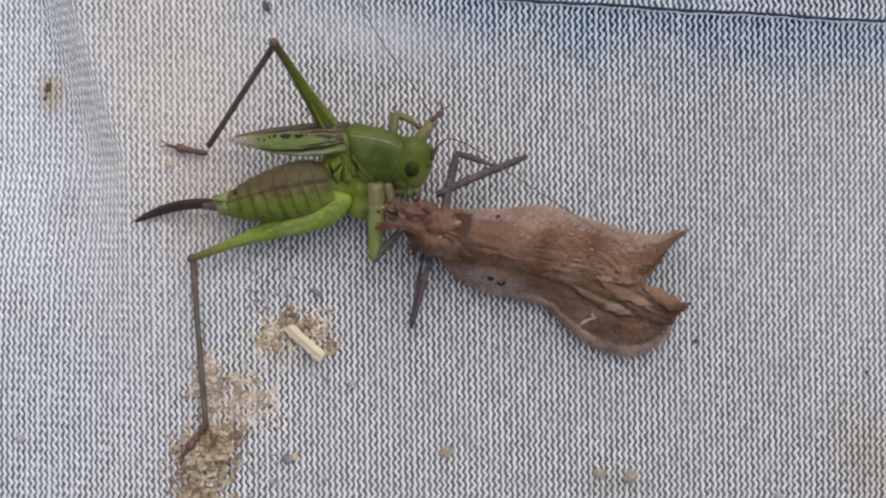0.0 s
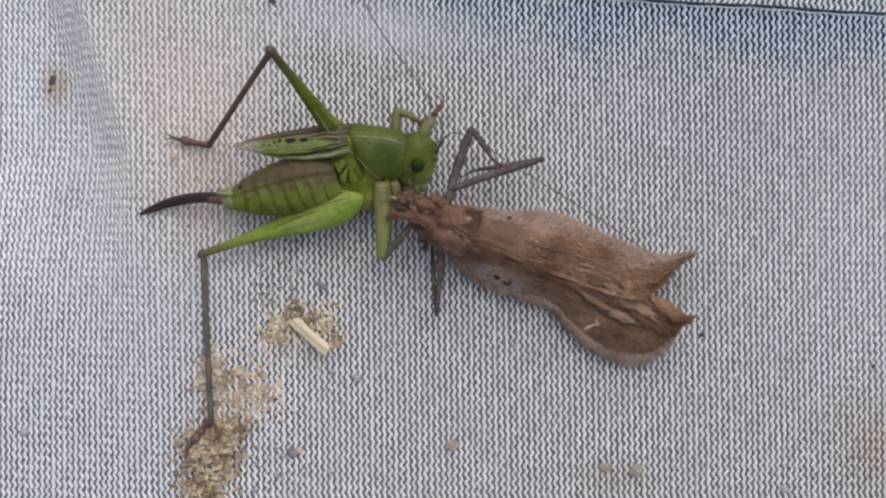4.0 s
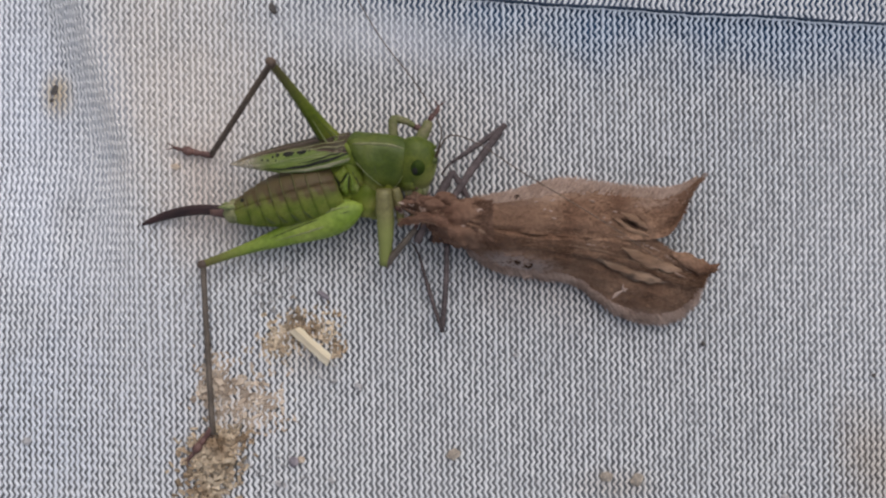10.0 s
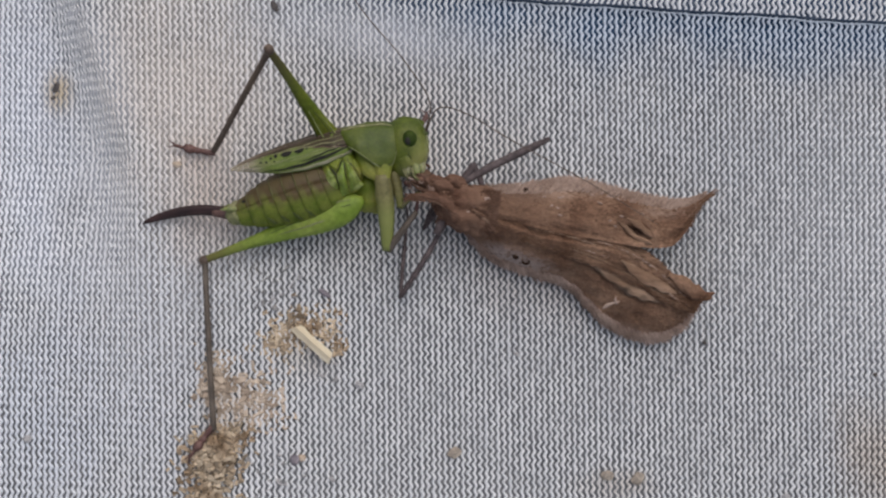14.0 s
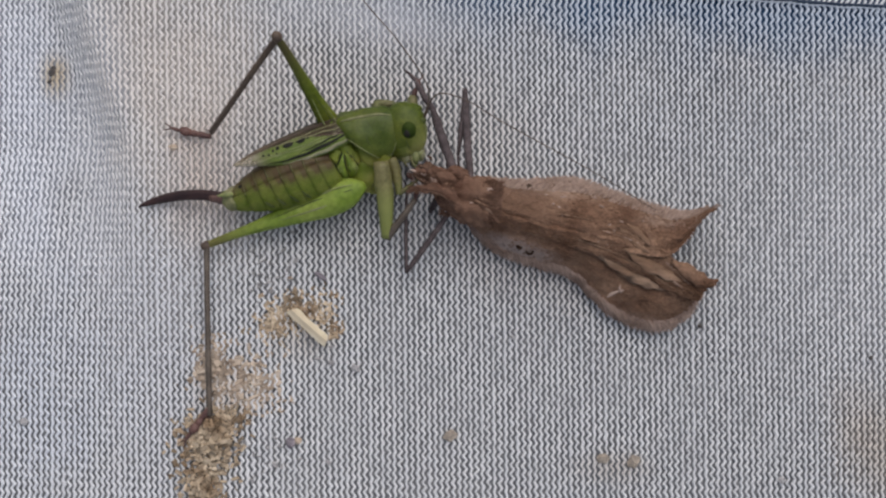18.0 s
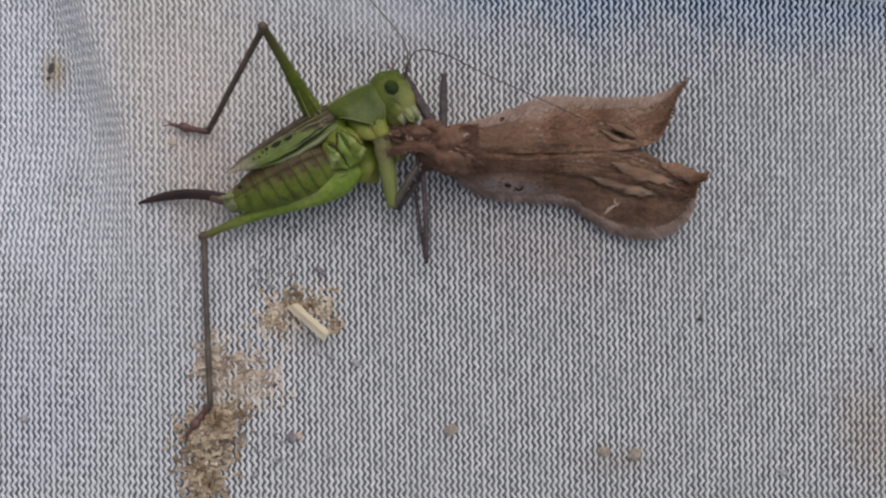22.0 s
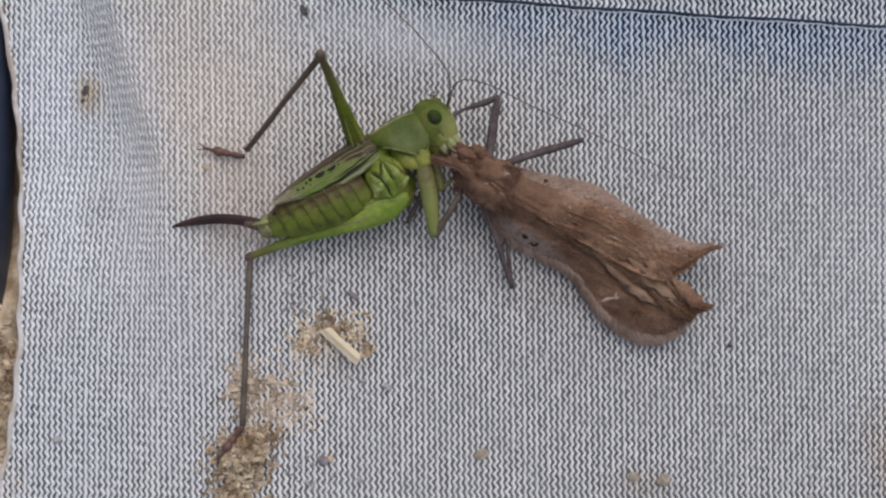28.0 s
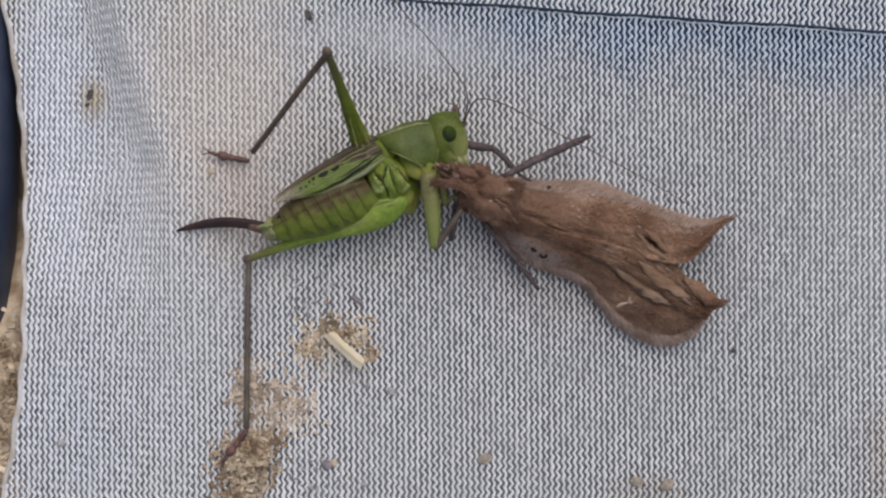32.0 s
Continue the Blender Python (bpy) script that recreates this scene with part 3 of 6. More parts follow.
def sawdust_heap(name, label, mat, spots, count, size, seed, base=None, sink=0.0):
    """A loose heap of small flakes: spots of x, y, spread x, spread y, height, weight."""
    rng = random.Random(seed)
    bm = bmesh.new()
    total = sum(s[5] for s in spots)
    for _ in range(count):
        pick = rng.uniform(0, total)
        for s in spots:
            pick -= s[5]
            if pick <= 0:
                break
        dx, dy = rng.gauss(0, 0.5), rng.gauss(0, 0.5)
        x, y = s[0] + dx * s[2], s[1] + dy * s[3]
        floor = float(cloth_z(x, y)) + 0.05 - sink if base is None else base
        z = floor + rng.random() * s[4] * math.exp(-(dx * dx + dy * dy))
        k = size * rng.uniform(0.5, 1.3)
        chip(bm, (x, y, z), (k, k * rng.uniform(0.25, 0.7), k * rng.uniform(0.1, 0.3)), rng.uniform(0, 6.3), rng.uniform(-0.6, 0.6), rng)
    if base is not None:
        n = 26
        grid = []
        for i in range(n + 1):
            y = -34 + 44 * i / n
            row = []
            for j in range(9):
                x = -52 + 12.5 * j / 8
                row.append(bm.verts.new((x, y, base - 0.6 + 0.9 * noise.noise(Vector((x * 0.3, y * 0.3, 2))) + 0.3 * noise.noise(Vector((x, y, 5))) - 0.35 * max(0.0, y + 10))))
            grid.append(row)
        for a, b in zip(grid, grid[1:]):
            for j in range(8):
                bm.faces.new((a[j], b[j], b[j + 1], a[j + 1]))
    return tagged(part(name, bm, mat, smooth=False), label, "sawdust", kind="stuff")


def grain(name, label, x, y, r, mat, seed, stretch=1.6, turn=0.0):
    rng = random.Random(seed)
    bm = bmesh.new()
    bmesh.ops.create_icosphere(bm, subdivisions=2, radius=1)
    for v in bm.verts:
        f = 1 + 0.35 * noise.noise(v.co * 1.6 + Vector((seed, 0, 0)))
        v.co = Vector((v.co.x * r * stretch * f, v.co.y * r * f, v.co.z * r * 0.6 * f))
    ob = part(name, bm, mat, smooth=False)
    x, y, z = on_cloth(x, y)
    ob.matrix_basis = pose(x * MM, y * MM, (z + 0.03 + 0.35 * r) * MM, 0, 0, turn)
    return tagged(ob, label, "crumb")


def wood_chip():
    rng = random.Random(4)
    bm = bmesh.new()
    n = 12
    rows = []
    for i in range(n + 1):
        s = i / n
        w = 0.50 + 0.06 * math.sin(9 * s) + rng.uniform(-0.06, 0.05)
        z = 0.12 * math.sin(3 * s)
        x = (s - 0.5) * 4.15
        sk = 0.25 if i == 0 else (-0.2 if i == n else 0)
        rows.append([bm.verts.new((x + sk, w, z + 0.02)), bm.verts.new((x, 0.1, z + 0.30 + 0.03 * math.sin(17 * s))),
                     bm.verts.new((x - sk, -w, z + 0.05)), bm.verts.new((x, 0, z - 0.12))])
    for a, b in zip(rows, rows[1:]):
        for k in range(4):
            bm.faces.new((a[k], a[(k + 1) % 4], b[(k + 1) % 4], b[k]))
    bm.faces.new(rows[0])
    bm.faces.new(rows[-1][::-1])
    ob = part("wood_chip", bm, WOOD, smooth=False)
    ob.matrix_basis = pose(-11.75 * MM, -8.4 * MM, 0.42 * MM, 4, 0, -42)
    tagged(ob, "pale splinter of fresh wood lying on sawdust", "wood chip")


# ---- the bush cricket: parts are drawn lying on the left side, head to +x, back to +y ----
def plate_row(parent):
    """Eight abdominal rings, each a back plate over a belly plate, with a pale slanting rim."""
    prof = [0.95, 1.45, 1.85, 2.15, 2.38, 2.52, 2.56, 2.42, 1.95]
    step = 8.7 / 8
    for i in range(8):
        x0, x1 = i * step, (i + 1) * step + 0.2
        r0, r1 = prof[i], prof[i + 1]
        sec = []
        for k in range(6):
            s = k / 5
            bulge = 0.03 * math.sin(math.pi * min(1, s * 1.15)) - (0.05 if s > 0.9 else 0) + 0.03 * (1 - s)
            r = r0 + (r1 - r0) * s + bulge
            sec.append((x0 + (x1 - x0) * s, r * 1.02, r * 0.92, 0.07 * (i + s)))
        for name, a0, a1, label in (("tergite", -72, 72, "brown back plate with pale rim"), ("sternite", 70, 290, "green belly plate")):
            bm = shell(sec, a0, a1, 16)
            for v in bm.verts:
                v.co.x += 0.35 * (1 - math.cos(math.atan2(v.co.z, v.co.y - 0.07 * i))) * min(1, i * 0.3)
            part(name, bm, OLIVE, parent, label)
        rim, low = [], []
        for k in range(17):
            a = radians(-30 + 112 * k / 16)
            rim.append((x0 + 0.1 + 0.35 * min(1, i * 0.3) * (1 - math.cos(a)), 0.07 * i + (r0 + 0.07) * 1.02 * math.cos(a), (r0 + 0.07) * 0.92 * math.sin(a)))
        part("rim", tube(rim, [0.01, 0.035, 0.02, 0.05, 0.03, 0.045, 0.01], 6, wobble=0.9), OLIVE_RIM, parent)
        if i > 1:
            for k in range(7):
                a = radians(112 + 24 * k / 6)
                low.append((x0 + 0.55 + 0.10 * k, 0.07 * i + (r1 + 0.02) * math.cos(a), (r1 + 0.02) * 0.92 * math.sin(a)))
            part("fleck", tube(low, [0.02, 0.10, 0.14, 0.03], 6, 0.5, wobble=0.6), GREEN_DARK, parent)
    part("waist", ball((9.6, 0.1, -1.0), (1.9, 2.2, 1.5), 26, 18, 0.2), THORAX_GREEN, parent, "mottled green waist")
    part("waist", ball((11.4, -0.7, -0.5), (1.8, 2.1, 1.5), 26, 18, 0.25), THORAX_GREEN, parent, "mottled green underside of the thorax")
    part("tail_plate", ball((0.1, 0.1, 0), (1.1, 1.0, 0.95), 20, 14, dent=0.2), RIM_PALE, parent, "pale olive tail end")
    part("tail_spot", ball((0.95, 1.05, 0.85), (0.2, 0.16, 0.12), 8, 6, 0.3), BLACK, parent)
    for s in (-1, 1):
        part("cercus", tube([(0.2, 0.5, 0.6 * s), (-0.6, 0.75, 0.8 * s), (-1.2, 0.85, 0.75 * s)], [0.25, 0.2, 0.05], 8, steps=8), GREEN_PALE, parent)


def ovipositor(parent):
    """Drawn from its root at the origin along -x; the two valves lie close, arch and end in a dark point."""
    def arc(s, off):
        return (-9.75 * s, 0.75 * math.sin(math.pi * s ** 0.9) + off * (1 - s) ** 0.5, 0.0)
    up = [arc(s, 0.10) for s in np.linspace(0.1, 1, 22)]
    lo = [arc(s, -0.16) for s in np.linspace(0.1, 0.985, 22)]
    top = part("ovipositor", tube(up, [0.36, 0.36, 0.38, 0.40, 0.38, 0.28, 0.03], 12, 0.8), OVIPOSITOR, parent, "dark brown sabre-shaped ovipositor")
    part("lower_valve", tube(lo, [0.38, 0.36, 0.35, 0.33, 0.28, 0.18, 0.03], 12, 0.75), OVIPOSITOR, top)
    part("root_sheath", tube([(0.6, -0.1, 0), (-0.8, 0.1, 0), (-2.3, 0.40, 0)], [0.6, 0.52, 0.38], 12, 0.8, steps=10), OVI_BASE, top, "red-brown root")
    return top


def wing_point(u, v, side=1):
    """u from the root (0) to the tip (1), v from the lower edge (0) to the back (1)."""
    x = -10.6 * u
    lo = -0.3 - 0.45 * math.sin(math.pi * min(1, 1.25 * max(u, 0))) + 1.0 * max(u, 0) ** 5
    hi = 1.75 + 0.35 * min(1, max(u, 0) * 5) - 1.0 * u - 0.35 * max(u, 0) ** 5
    y = lo + (hi - lo) * v
    z = 0.4 + 0.35 * math.sin(math.pi * min(1, v * 0.9)) - 1.15 * v ** 2 - 0.6 * u + 0.05 * math.sin(34 * u + 9 * v) * math.sin(16 * v + 1)
    z -= 0.9 * max(0.0, 0.14 - u) / 0.14
    return (x, y, z * side)


def wings(parent):
    base = part("right_wing", sheet(lambda u, v: wing_point(0.02 + 0.98 * u, v), 40, 16, 0.06), WING_GREEN, parent, "short green forewing with black spots and a clear tip")

    def strip(name, u0, u1, v0, v1, up, mat, label="", v2=None, v3=None, taper=0.0):
        """A strip of the wing, from v0..v1 at its root end to v2..v3 at its outer end."""
        v2, v3 = v0 if v2 is None else v2, v1 if v3 is None else v3

        def fn(u, v):
            e = 1 - taper * max(0.0, 2 * abs(u - 0.5) - 0.4) / 0.6
            a, b = v0 + (v2 - v0) * u, v1 + (v3 - v1) * u
            vm = (a + b) / 2
            wav = 0.012 * math.sin(23 * u + 40 * v0)
            return Vector(wing_point(u0 + (u1 - u0) * u, vm + (b - a) * (v - 0.5) * e + wav)) + Vector((0, 0, up))
        part(name, sheet(fn, 18, 4, 0.05), mat, base, label)
    strip("edge_vein", 0.02, 0.62, 0.06, 0.22, 0.05, CREAM, "cream lower edge vein", 0.03, 0.09, 0.5)
    strip("dark_stripe", 0.03, 0.74, 0.29, 0.42, 0.045, BLACK, "", 0.10, 0.17, 0.7)
    strip("dark_stripe", 0.05, 0.46, 0.45, 0.50, 0.04, BLACK, "", 0.32, 0.36, 0.7)
    strip("brown_field", 0.02, 0.96, 0.84, 1.0, 0.04, WING_BROWN, "brown back field", 0.86, 1.0)
    strip("brown_field", 0.02, 0.42, 0.36, 0.86, 0.035, WING_BROWN, "", 0.80, 0.86)
    strip("dark_vein", 0.04, 0.40, 0.36, 0.40, 0.07, OVI_BASE, "", 0.78, 0.80, 0.5)
    strip("dark_vein", 0.04, 0.90, 0.93, 0.99, 0.075, BROWN_LEG, "", 0.94, 1.0, 0.4)
    strip("vein", 0.05, 0.60, 0.62, 0.66, 0.075, RIM_PALE, "", 0.82, 0.84, 0.6)
    strip("vein", 0.05, 0.80, 0.80, 0.83, 0.075, RIM_PALE, "", 0.85, 0.87, 0.6)
    for u, w, v, h in ((0.385, 0.080, 0.64, 0.16), (0.485, 0.095, 0.645, 0.17), (0.605, 0.032, 0.68, 0.14), (0.65, 0.022, 0.65, 0.12),
                       (0.69, 0.02, 0.54, 0.10), (0.735, 0.022, 0.58, 0.10), (0.355, 0.018, 0.68, 0.09), (0.63, 0.015, 0.52, 0.07)):
        strip("spot", u, u + w, v, v + h, 0.055, BLACK, taper=0.75)
    for v in (0.46, 0.53):
        strip("vein", 0.10, 0.85, v, v + 0.02, 0.045, GREEN_PALE)
    part("left_wing", sheet(lambda u, v: (-10.0 * (0.04 + 0.96 * u), 1.62 + 0.35 * min(1, u * 5) + 0.22 * v - 0.95 * u - 0.35 * u ** 5, -0.5 - 0.7 * v - 0.4 * u - 0.8 * max(0, 0.14 - u) / 0.14), 20, 6, 0.06),
         WING_BROWN, base, "brown far forewing folded over the back")
    return base


def pronotum(parent):
    """A saddle: highest and rounded behind, running down towards the head, its side lobes swept forwards."""
    sec = []
    for k in range(25):
        s = k / 24
        edge = 1 - 0.16 * max(0.0, 1 - s * 7) ** 2 - 0.10 * max(0.0, (s - 0.7) / 0.3) ** 1.6
        sec.append((-1.15 + 5.2 * s, (2.36 + 0.30 * s + 0.16 * math.sin(math.pi * s)) * edge, (2.0 - 0.40 * s + 0.08 * math.sin(7 * s)) * edge, -0.12 - 0.02 * s))
    low = lambda s: 64 + 62 * math.sin(math.pi * min(0.60, 0.05 + s * 0.80)) ** 0.8 - 26 * max(0.0, (s - 0.78) / 0.22) ** 2
    bm = shell(sec, lambda s: -low(s), low, 40, 0.14, 1.5)
    for v in bm.verts:
        f = 0.05 * noise.noise(v.co * 0.9) + 0.02 * noise.noise(v.co * 3)
        v.co += Vector((0, v.co.y, v.co.z)) * f
        # the back is a flatter disc between two blunt shoulders
        a = math.atan2(abs(v.co.z), v.co.y + 0.3)
        v.co.y -= (0.22 - 0.03 * v.co.x) * math.exp(-(a / 0.42) ** 2)
    p = part("pronotum", bm, GREEN, parent, "smooth green saddle-shaped pronotum")
    for side in (1, -1):
        ridge, rim = [], []
        for q, (x, ry, rz, oy) in enumerate(sec):
            a = radians(36)
            ridge.append((x + 1.5 * (1 - q / 24) * (1 - math.cos(a)), oy + 1.0 * ry * math.cos(a) - 0.05, 1.06 * rz * math.sin(a) * side))
            a = radians(low(q / 24))
            rim.append((x + 1.5 * (1 - q / 24) * (1 - math.cos(a)), oy + ry * math.cos(a), rz * math.sin(a) * side))
        if side > 0:
            part("keel", tube(ridge[2:-1], [0.03, 0.12, 0.10, 0.12, 0.04], 8, 0.6, wobble=0.4), RIM_PALE, p, "pale blunt side keel")
        part("rim", tube(rim, [0.06, 0.06, 0.045, 0.03], 6, 0.7), GREEN_PALE, p, "pale lower rim")
        fr = [(sec[-1][0] - 0.02, sec[-1][3] + sec[-1][1] * 1.01 * math.cos(radians(a)), sec[-1][2] * 1.01 * math.sin(radians(a)) * side) for a in range(8, 92, 6)]
        part("rim", tube(fr, [0.03, 0.05, 0.04], 6), GREEN, p)
        part("sulcus", tube([(1.9, 1.2, 1.42 * side), (1.6, 0.3, 1.86 * side), (2.0, -0.6, 1.76 * side)], [0.02, 0.07, 0.02], 6, 0.5, steps=10), GREEN_DARK, p)
    part("thorax_back", ball((-0.5, 0.5, 0.3), (1.3, 1.3, 1.15), 20, 14, 0.15), THORAX_GREEN, p)
    part("throat", ball((2.6, -1.0, -0.2), (1.7, 1.3, 1.2), 20, 14, dent=0.25), THORAX_GREEN, p, "soft mottled green underside")
    th = part("thorax", ball((-0.8, -1.5, -0.1), (2.0, 2.15, 1.8), 26, 18, 0.2), THORAX_GREEN, p, "mottled green thorax below the wing roots")

    def flank(x, y, up=0.0):
        """The point of the thorax's side over (x, y)."""
        k = 1 - ((x + 0.8) / 2.0) ** 2 - ((y + 1.5) / 2.15) ** 2
        return Vector((x, y, -0.1 + 1.8 * math.sqrt(max(0.16, k)) + up))

    def plate(corners, mat, label=""):
        c = [Vector((*q, 0)) for q in corners]

        def fn(u, v):
            q = c[0].lerp(c[1], u).lerp(c[3].lerp(c[2], u), v)
            e = min(1.0, 5 * min(u, 1 - u, v, 1 - v))
            q += Vector((0.10 * noise.noise(q * 1.6), 0.10 * noise.noise(q * 1.6 + Vector((5, 0, 0))), 0))
            return flank(q.x, q.y, 0.03 + 0.12 * e ** 0.7 + 0.10 * noise.noise(q * 1.9) + 0.05 * noise.noise(q * 4.5) + 0.12 * math.sin(math.pi * u) * e)
        part("pleuron", sheet(fn, 16, 18, 0.12), mat, th, label)
    # the side plates of the thorax, close together, with dark seams between them
    plate([(-2.60, -3.05), (-1.15, -3.75), (-1.28, -2.05), (-2.05, -1.05)], PLEURON, "pointed yellow-green side plate of the thorax")
    plate([(-1.02, -3.70), (-0.30, -3.55), (-0.52, -0.80), (-1.15, -1.95)], PLEURON, "slanting green side plate of the thorax")
    plate([(-1.80, -1.00), (-1.22, -1.90), (-0.62, -0.72), (-1.10, -0.30)], THORAX_GREEN)
    plate([(-0.16, -3.55), (0.90, -3.00), (0.30, -1.70), (-0.38, -0.85)], PLEURON, "green side plate of the thorax")
    plate([(0.40, -1.60), (0.80, -2.45), (0.95, -1.30), (0.15, -0.50)], THORAX_GREEN, "dull green side plate of the thorax")
    for pts, w in (([(-1.10, -3.2), (-1.22, -2.0), (-1.9, -1.05)], 0.11), ([(-0.30, -3.3), (-0.42, -2.0), (-0.50, -0.75)], 0.13),
                   ([(-1.20, -1.92), (-0.85, -1.35), (-0.58, -0.75)], 0.09), ([(0.76, -2.6), (0.36, -1.65), (-0.2, -0.7)], 0.08)):
        part("suture", tube([flank(x, y, 0.07) for x, y in pts], [0.02, 0.6 * w, 0.45 * w, 0.7 * w, 0.02], 6, 0.6, steps=16, wobble=0.9), SUTURE, th)
    for x, y in ((-1.7, -2.2), (-1.75, -2.9), (-0.75, -2.6), (0.1, -1.9), (0.35, -2.3)):
        part("fleck", ball(flank(x, y, 0.16), (0.09, 0.13, 0.05), 8, 6, 0.5), GREEN_DARK, th)
    part("coxa", tube([(2.8, 0.2, 0.6), (2.75, -1.4, 0.95), (2.65, -2.8, 0.95)], [0.9, 0.85, 0.55], 16, 0.7, steps=16), THORAX_GREEN, p, "olive leg base")
    part("coxa", tube([(1.3, 0.2, 0.6), (1.5, -1.5, 0.85), (2.3, -2.5, 0.75)], [0.9, 0.8, 0.4], 16, 0.7, steps=16), THORAX_GREEN, p, "olive leg base")
    return p


def head(parent):
    bm = ball((4.95, 0.02, 0), (2.15, 2.62, 1.64), 44, 32, 0.04)
    for v in bm.verts:
        # the face slants back from brow to jaws
        v.co.x -= 0.16 * max(0.0, -0.6 - v.co.y) + 0.35 * max(0.0, v.co.x - 6.2)
        v.co.z *= 1 - 0.10 * max(0.0, -1.2 - v.co.y)
    h = part("head", bm, HEAD_GREEN, parent, "green head with a paler face")
    part("cheek", ball((4.7, -1.2, 0.7), (0.9, 0.95, 0.8), 18, 12, 0.15), HEAD_GREEN, h)
    for s in (1, -1):
        part("eye", ball((5.2, 0.42, 1.36 * s), (0.68, 0.80, 0.44), 20, 14), EYE_GREEN, h, "dark green compound eye")
        part("pupil", ball((5.08, 0.30, 1.66 * s), (0.30, 0.38, 0.18), 14, 10, 0.2), BLACK, h)
        part("antenna_socket", ball((6.45, 0.95, 0.55 * s), (0.36, 0.38, 0.36), 12, 8), GREEN_DARK, h)
        part("mandible", tube([(5.8, -1.7, 0.55 * s), (5.9, -2.2, 0.45 * s), (6.0, -2.65, 0.15 * s)], [0.45, 0.36, 0.12], 10, steps=8), GREEN_PALE, h, "pale jaw")
        part("palp", tube([(5.0, -1.6, 0.85 * s), (5.15, -2.2, 1.15 * s), (5.3, -2.75, 1.1 * s), (5.75, -3.05, 0.9 * s)], [0.16, 0.15, 0.11, 0.13, 0.05], 9, steps=18, wobble=0.3), FAR_LEG, h, "pale feeler of the mouth")
        part("palp", tube([(4.55, -1.6, 0.8 * s), (4.5, -2.25, 1.1 * s), (4.75, -2.85, 1.0 * s)], [0.17, 0.15, 0.10, 0.05], 9, steps=14, wobble=0.3), FAR_LEG, h)
        part("gill_plate", ball((5.45, -1.95, 0.72 * s), (0.42, 0.85, 0.40), 16, 12, 0.15), GREEN_PALE, h, "pale plate beside the jaws")
        part("gill_plate", ball((4.80, -1.85, 0.75 * s), (0.40, 0.80, 0.42), 16, 12, 0.15), CREAM, h)
        part("jaw_seam", tube([(5.13, -1.35, 1.12 * s), (5.12, -1.9, 1.16 * s), (5.18, -2.5, 0.95 * s)], [0.02, 0.06, 0.02], 6, 0.6, steps=9), SUTURE, h)
        part("face_edge", tube([(6.45, 1.25, 0.75 * s), (6.68, 0.3, 0.8 * s), (6.4, -0.9, 0.85 * s), (5.9, -1.8, 0.8 * s)], [0.02, 0.05, 0.07, 0.06, 0.02], 7, 0.5, steps=16, wobble=0.6), GREEN_PALE, h, "pale edge of the face")
        part("cheek_seam", tube([(4.9, -0.3, 1.72 * s), (5.1, -1.0, 1.58 * s), (5.3, -1.6, 1.2 * s)], [0.02, 0.05, 0.02], 6, 0.5, steps=9), GREEN_DARK, h)
    part("brow", tube([(5.0, 1.75, 0), (5.8, 1.9, 0), (6.55, 1.9, 0)], [0.75, 0.55, 0.15], 12, 0.9, steps=10), HEAD_GREEN, h, "blunt green brow between the antennae")
    part("upper_lip", ball((5.95, -1.85, 0.1), (0.46, 0.85, 0.75), 18, 12, 0.12), CREAM, h, "pale upper lip")
    part("lip_seam", tube([(6.16, -1.25, 0.66), (6.0, -1.6, 0.74), (5.75, -2.2, 0.66)], [0.02, 0.05, 0.02], 6, 0.6, steps=9), SUTURE, h)
    return h


def antenna(parent, pts, name="antenna"):
    return part(name, tube(pts, [0.075, 0.05, 0.045, 0.04, 0.03], 6, steps=46), BROWN_LEG, parent, "very long thread-like brown antenna")


FEMUR_L, TIBIA_L = 15.1, 15.0


def hind_femur(parent, label, girth, mat=None):
    """From the hip at the origin along +x, thick at the hip and slim at the knee."""
    f = part("hind_femur", tube([(0, 0, 0), (2, 0.05, 0), (5, 0.1, 0), (9, 0.05, 0), (12, 0, 0), (FEMUR_L, 0, 0)],
                                girth, 16, 0.75, steps=34), mat or GREEN_LEG, parent, label)
    part("streak", tube([(2.2, 0.55, 1.0), (5.0, 0.5, 0.95), (8.0, 0.25, 0.66)], [0.02, 0.09, 0.07, 0.02], 6, 0.5, steps=14), GREEN_PALE, f)
    part("streak", tube([(0.9, -0.35, 0.95), (2.4, -0.55, 1.08), (4.6, -0.5, 1.0), (7.0, -0.35, 0.78)], [0.02, 0.07, 0.10, 0.06, 0.02], 6, 0.5, steps=20, wobble=0.7), GREEN_PALE, f)
    part("groove", tube([(1.6, 0.95, 0.55), (4.0, 0.98, 0.55), (7.5, 0.62, 0.42), (11.0, 0.35, 0.25)], [0.02, 0.06, 0.05, 0.02], 6, steps=18, wobble=0.7), GREEN_DARK, f)
    part("knee", ball((FEMUR_L, 0, 0), (0.5, 0.42, 0.42), 12, 8), BROWN_LEG, f, "brown knee")
    part("groove", tube([(1.0, 0.05, 1.0), (4.5, -0.2, 0.98), (8.5, -0.1, 0.62)], [0.03, 0.05, 0.02], 6, steps=14), GREEN_DARK, f)
    return f


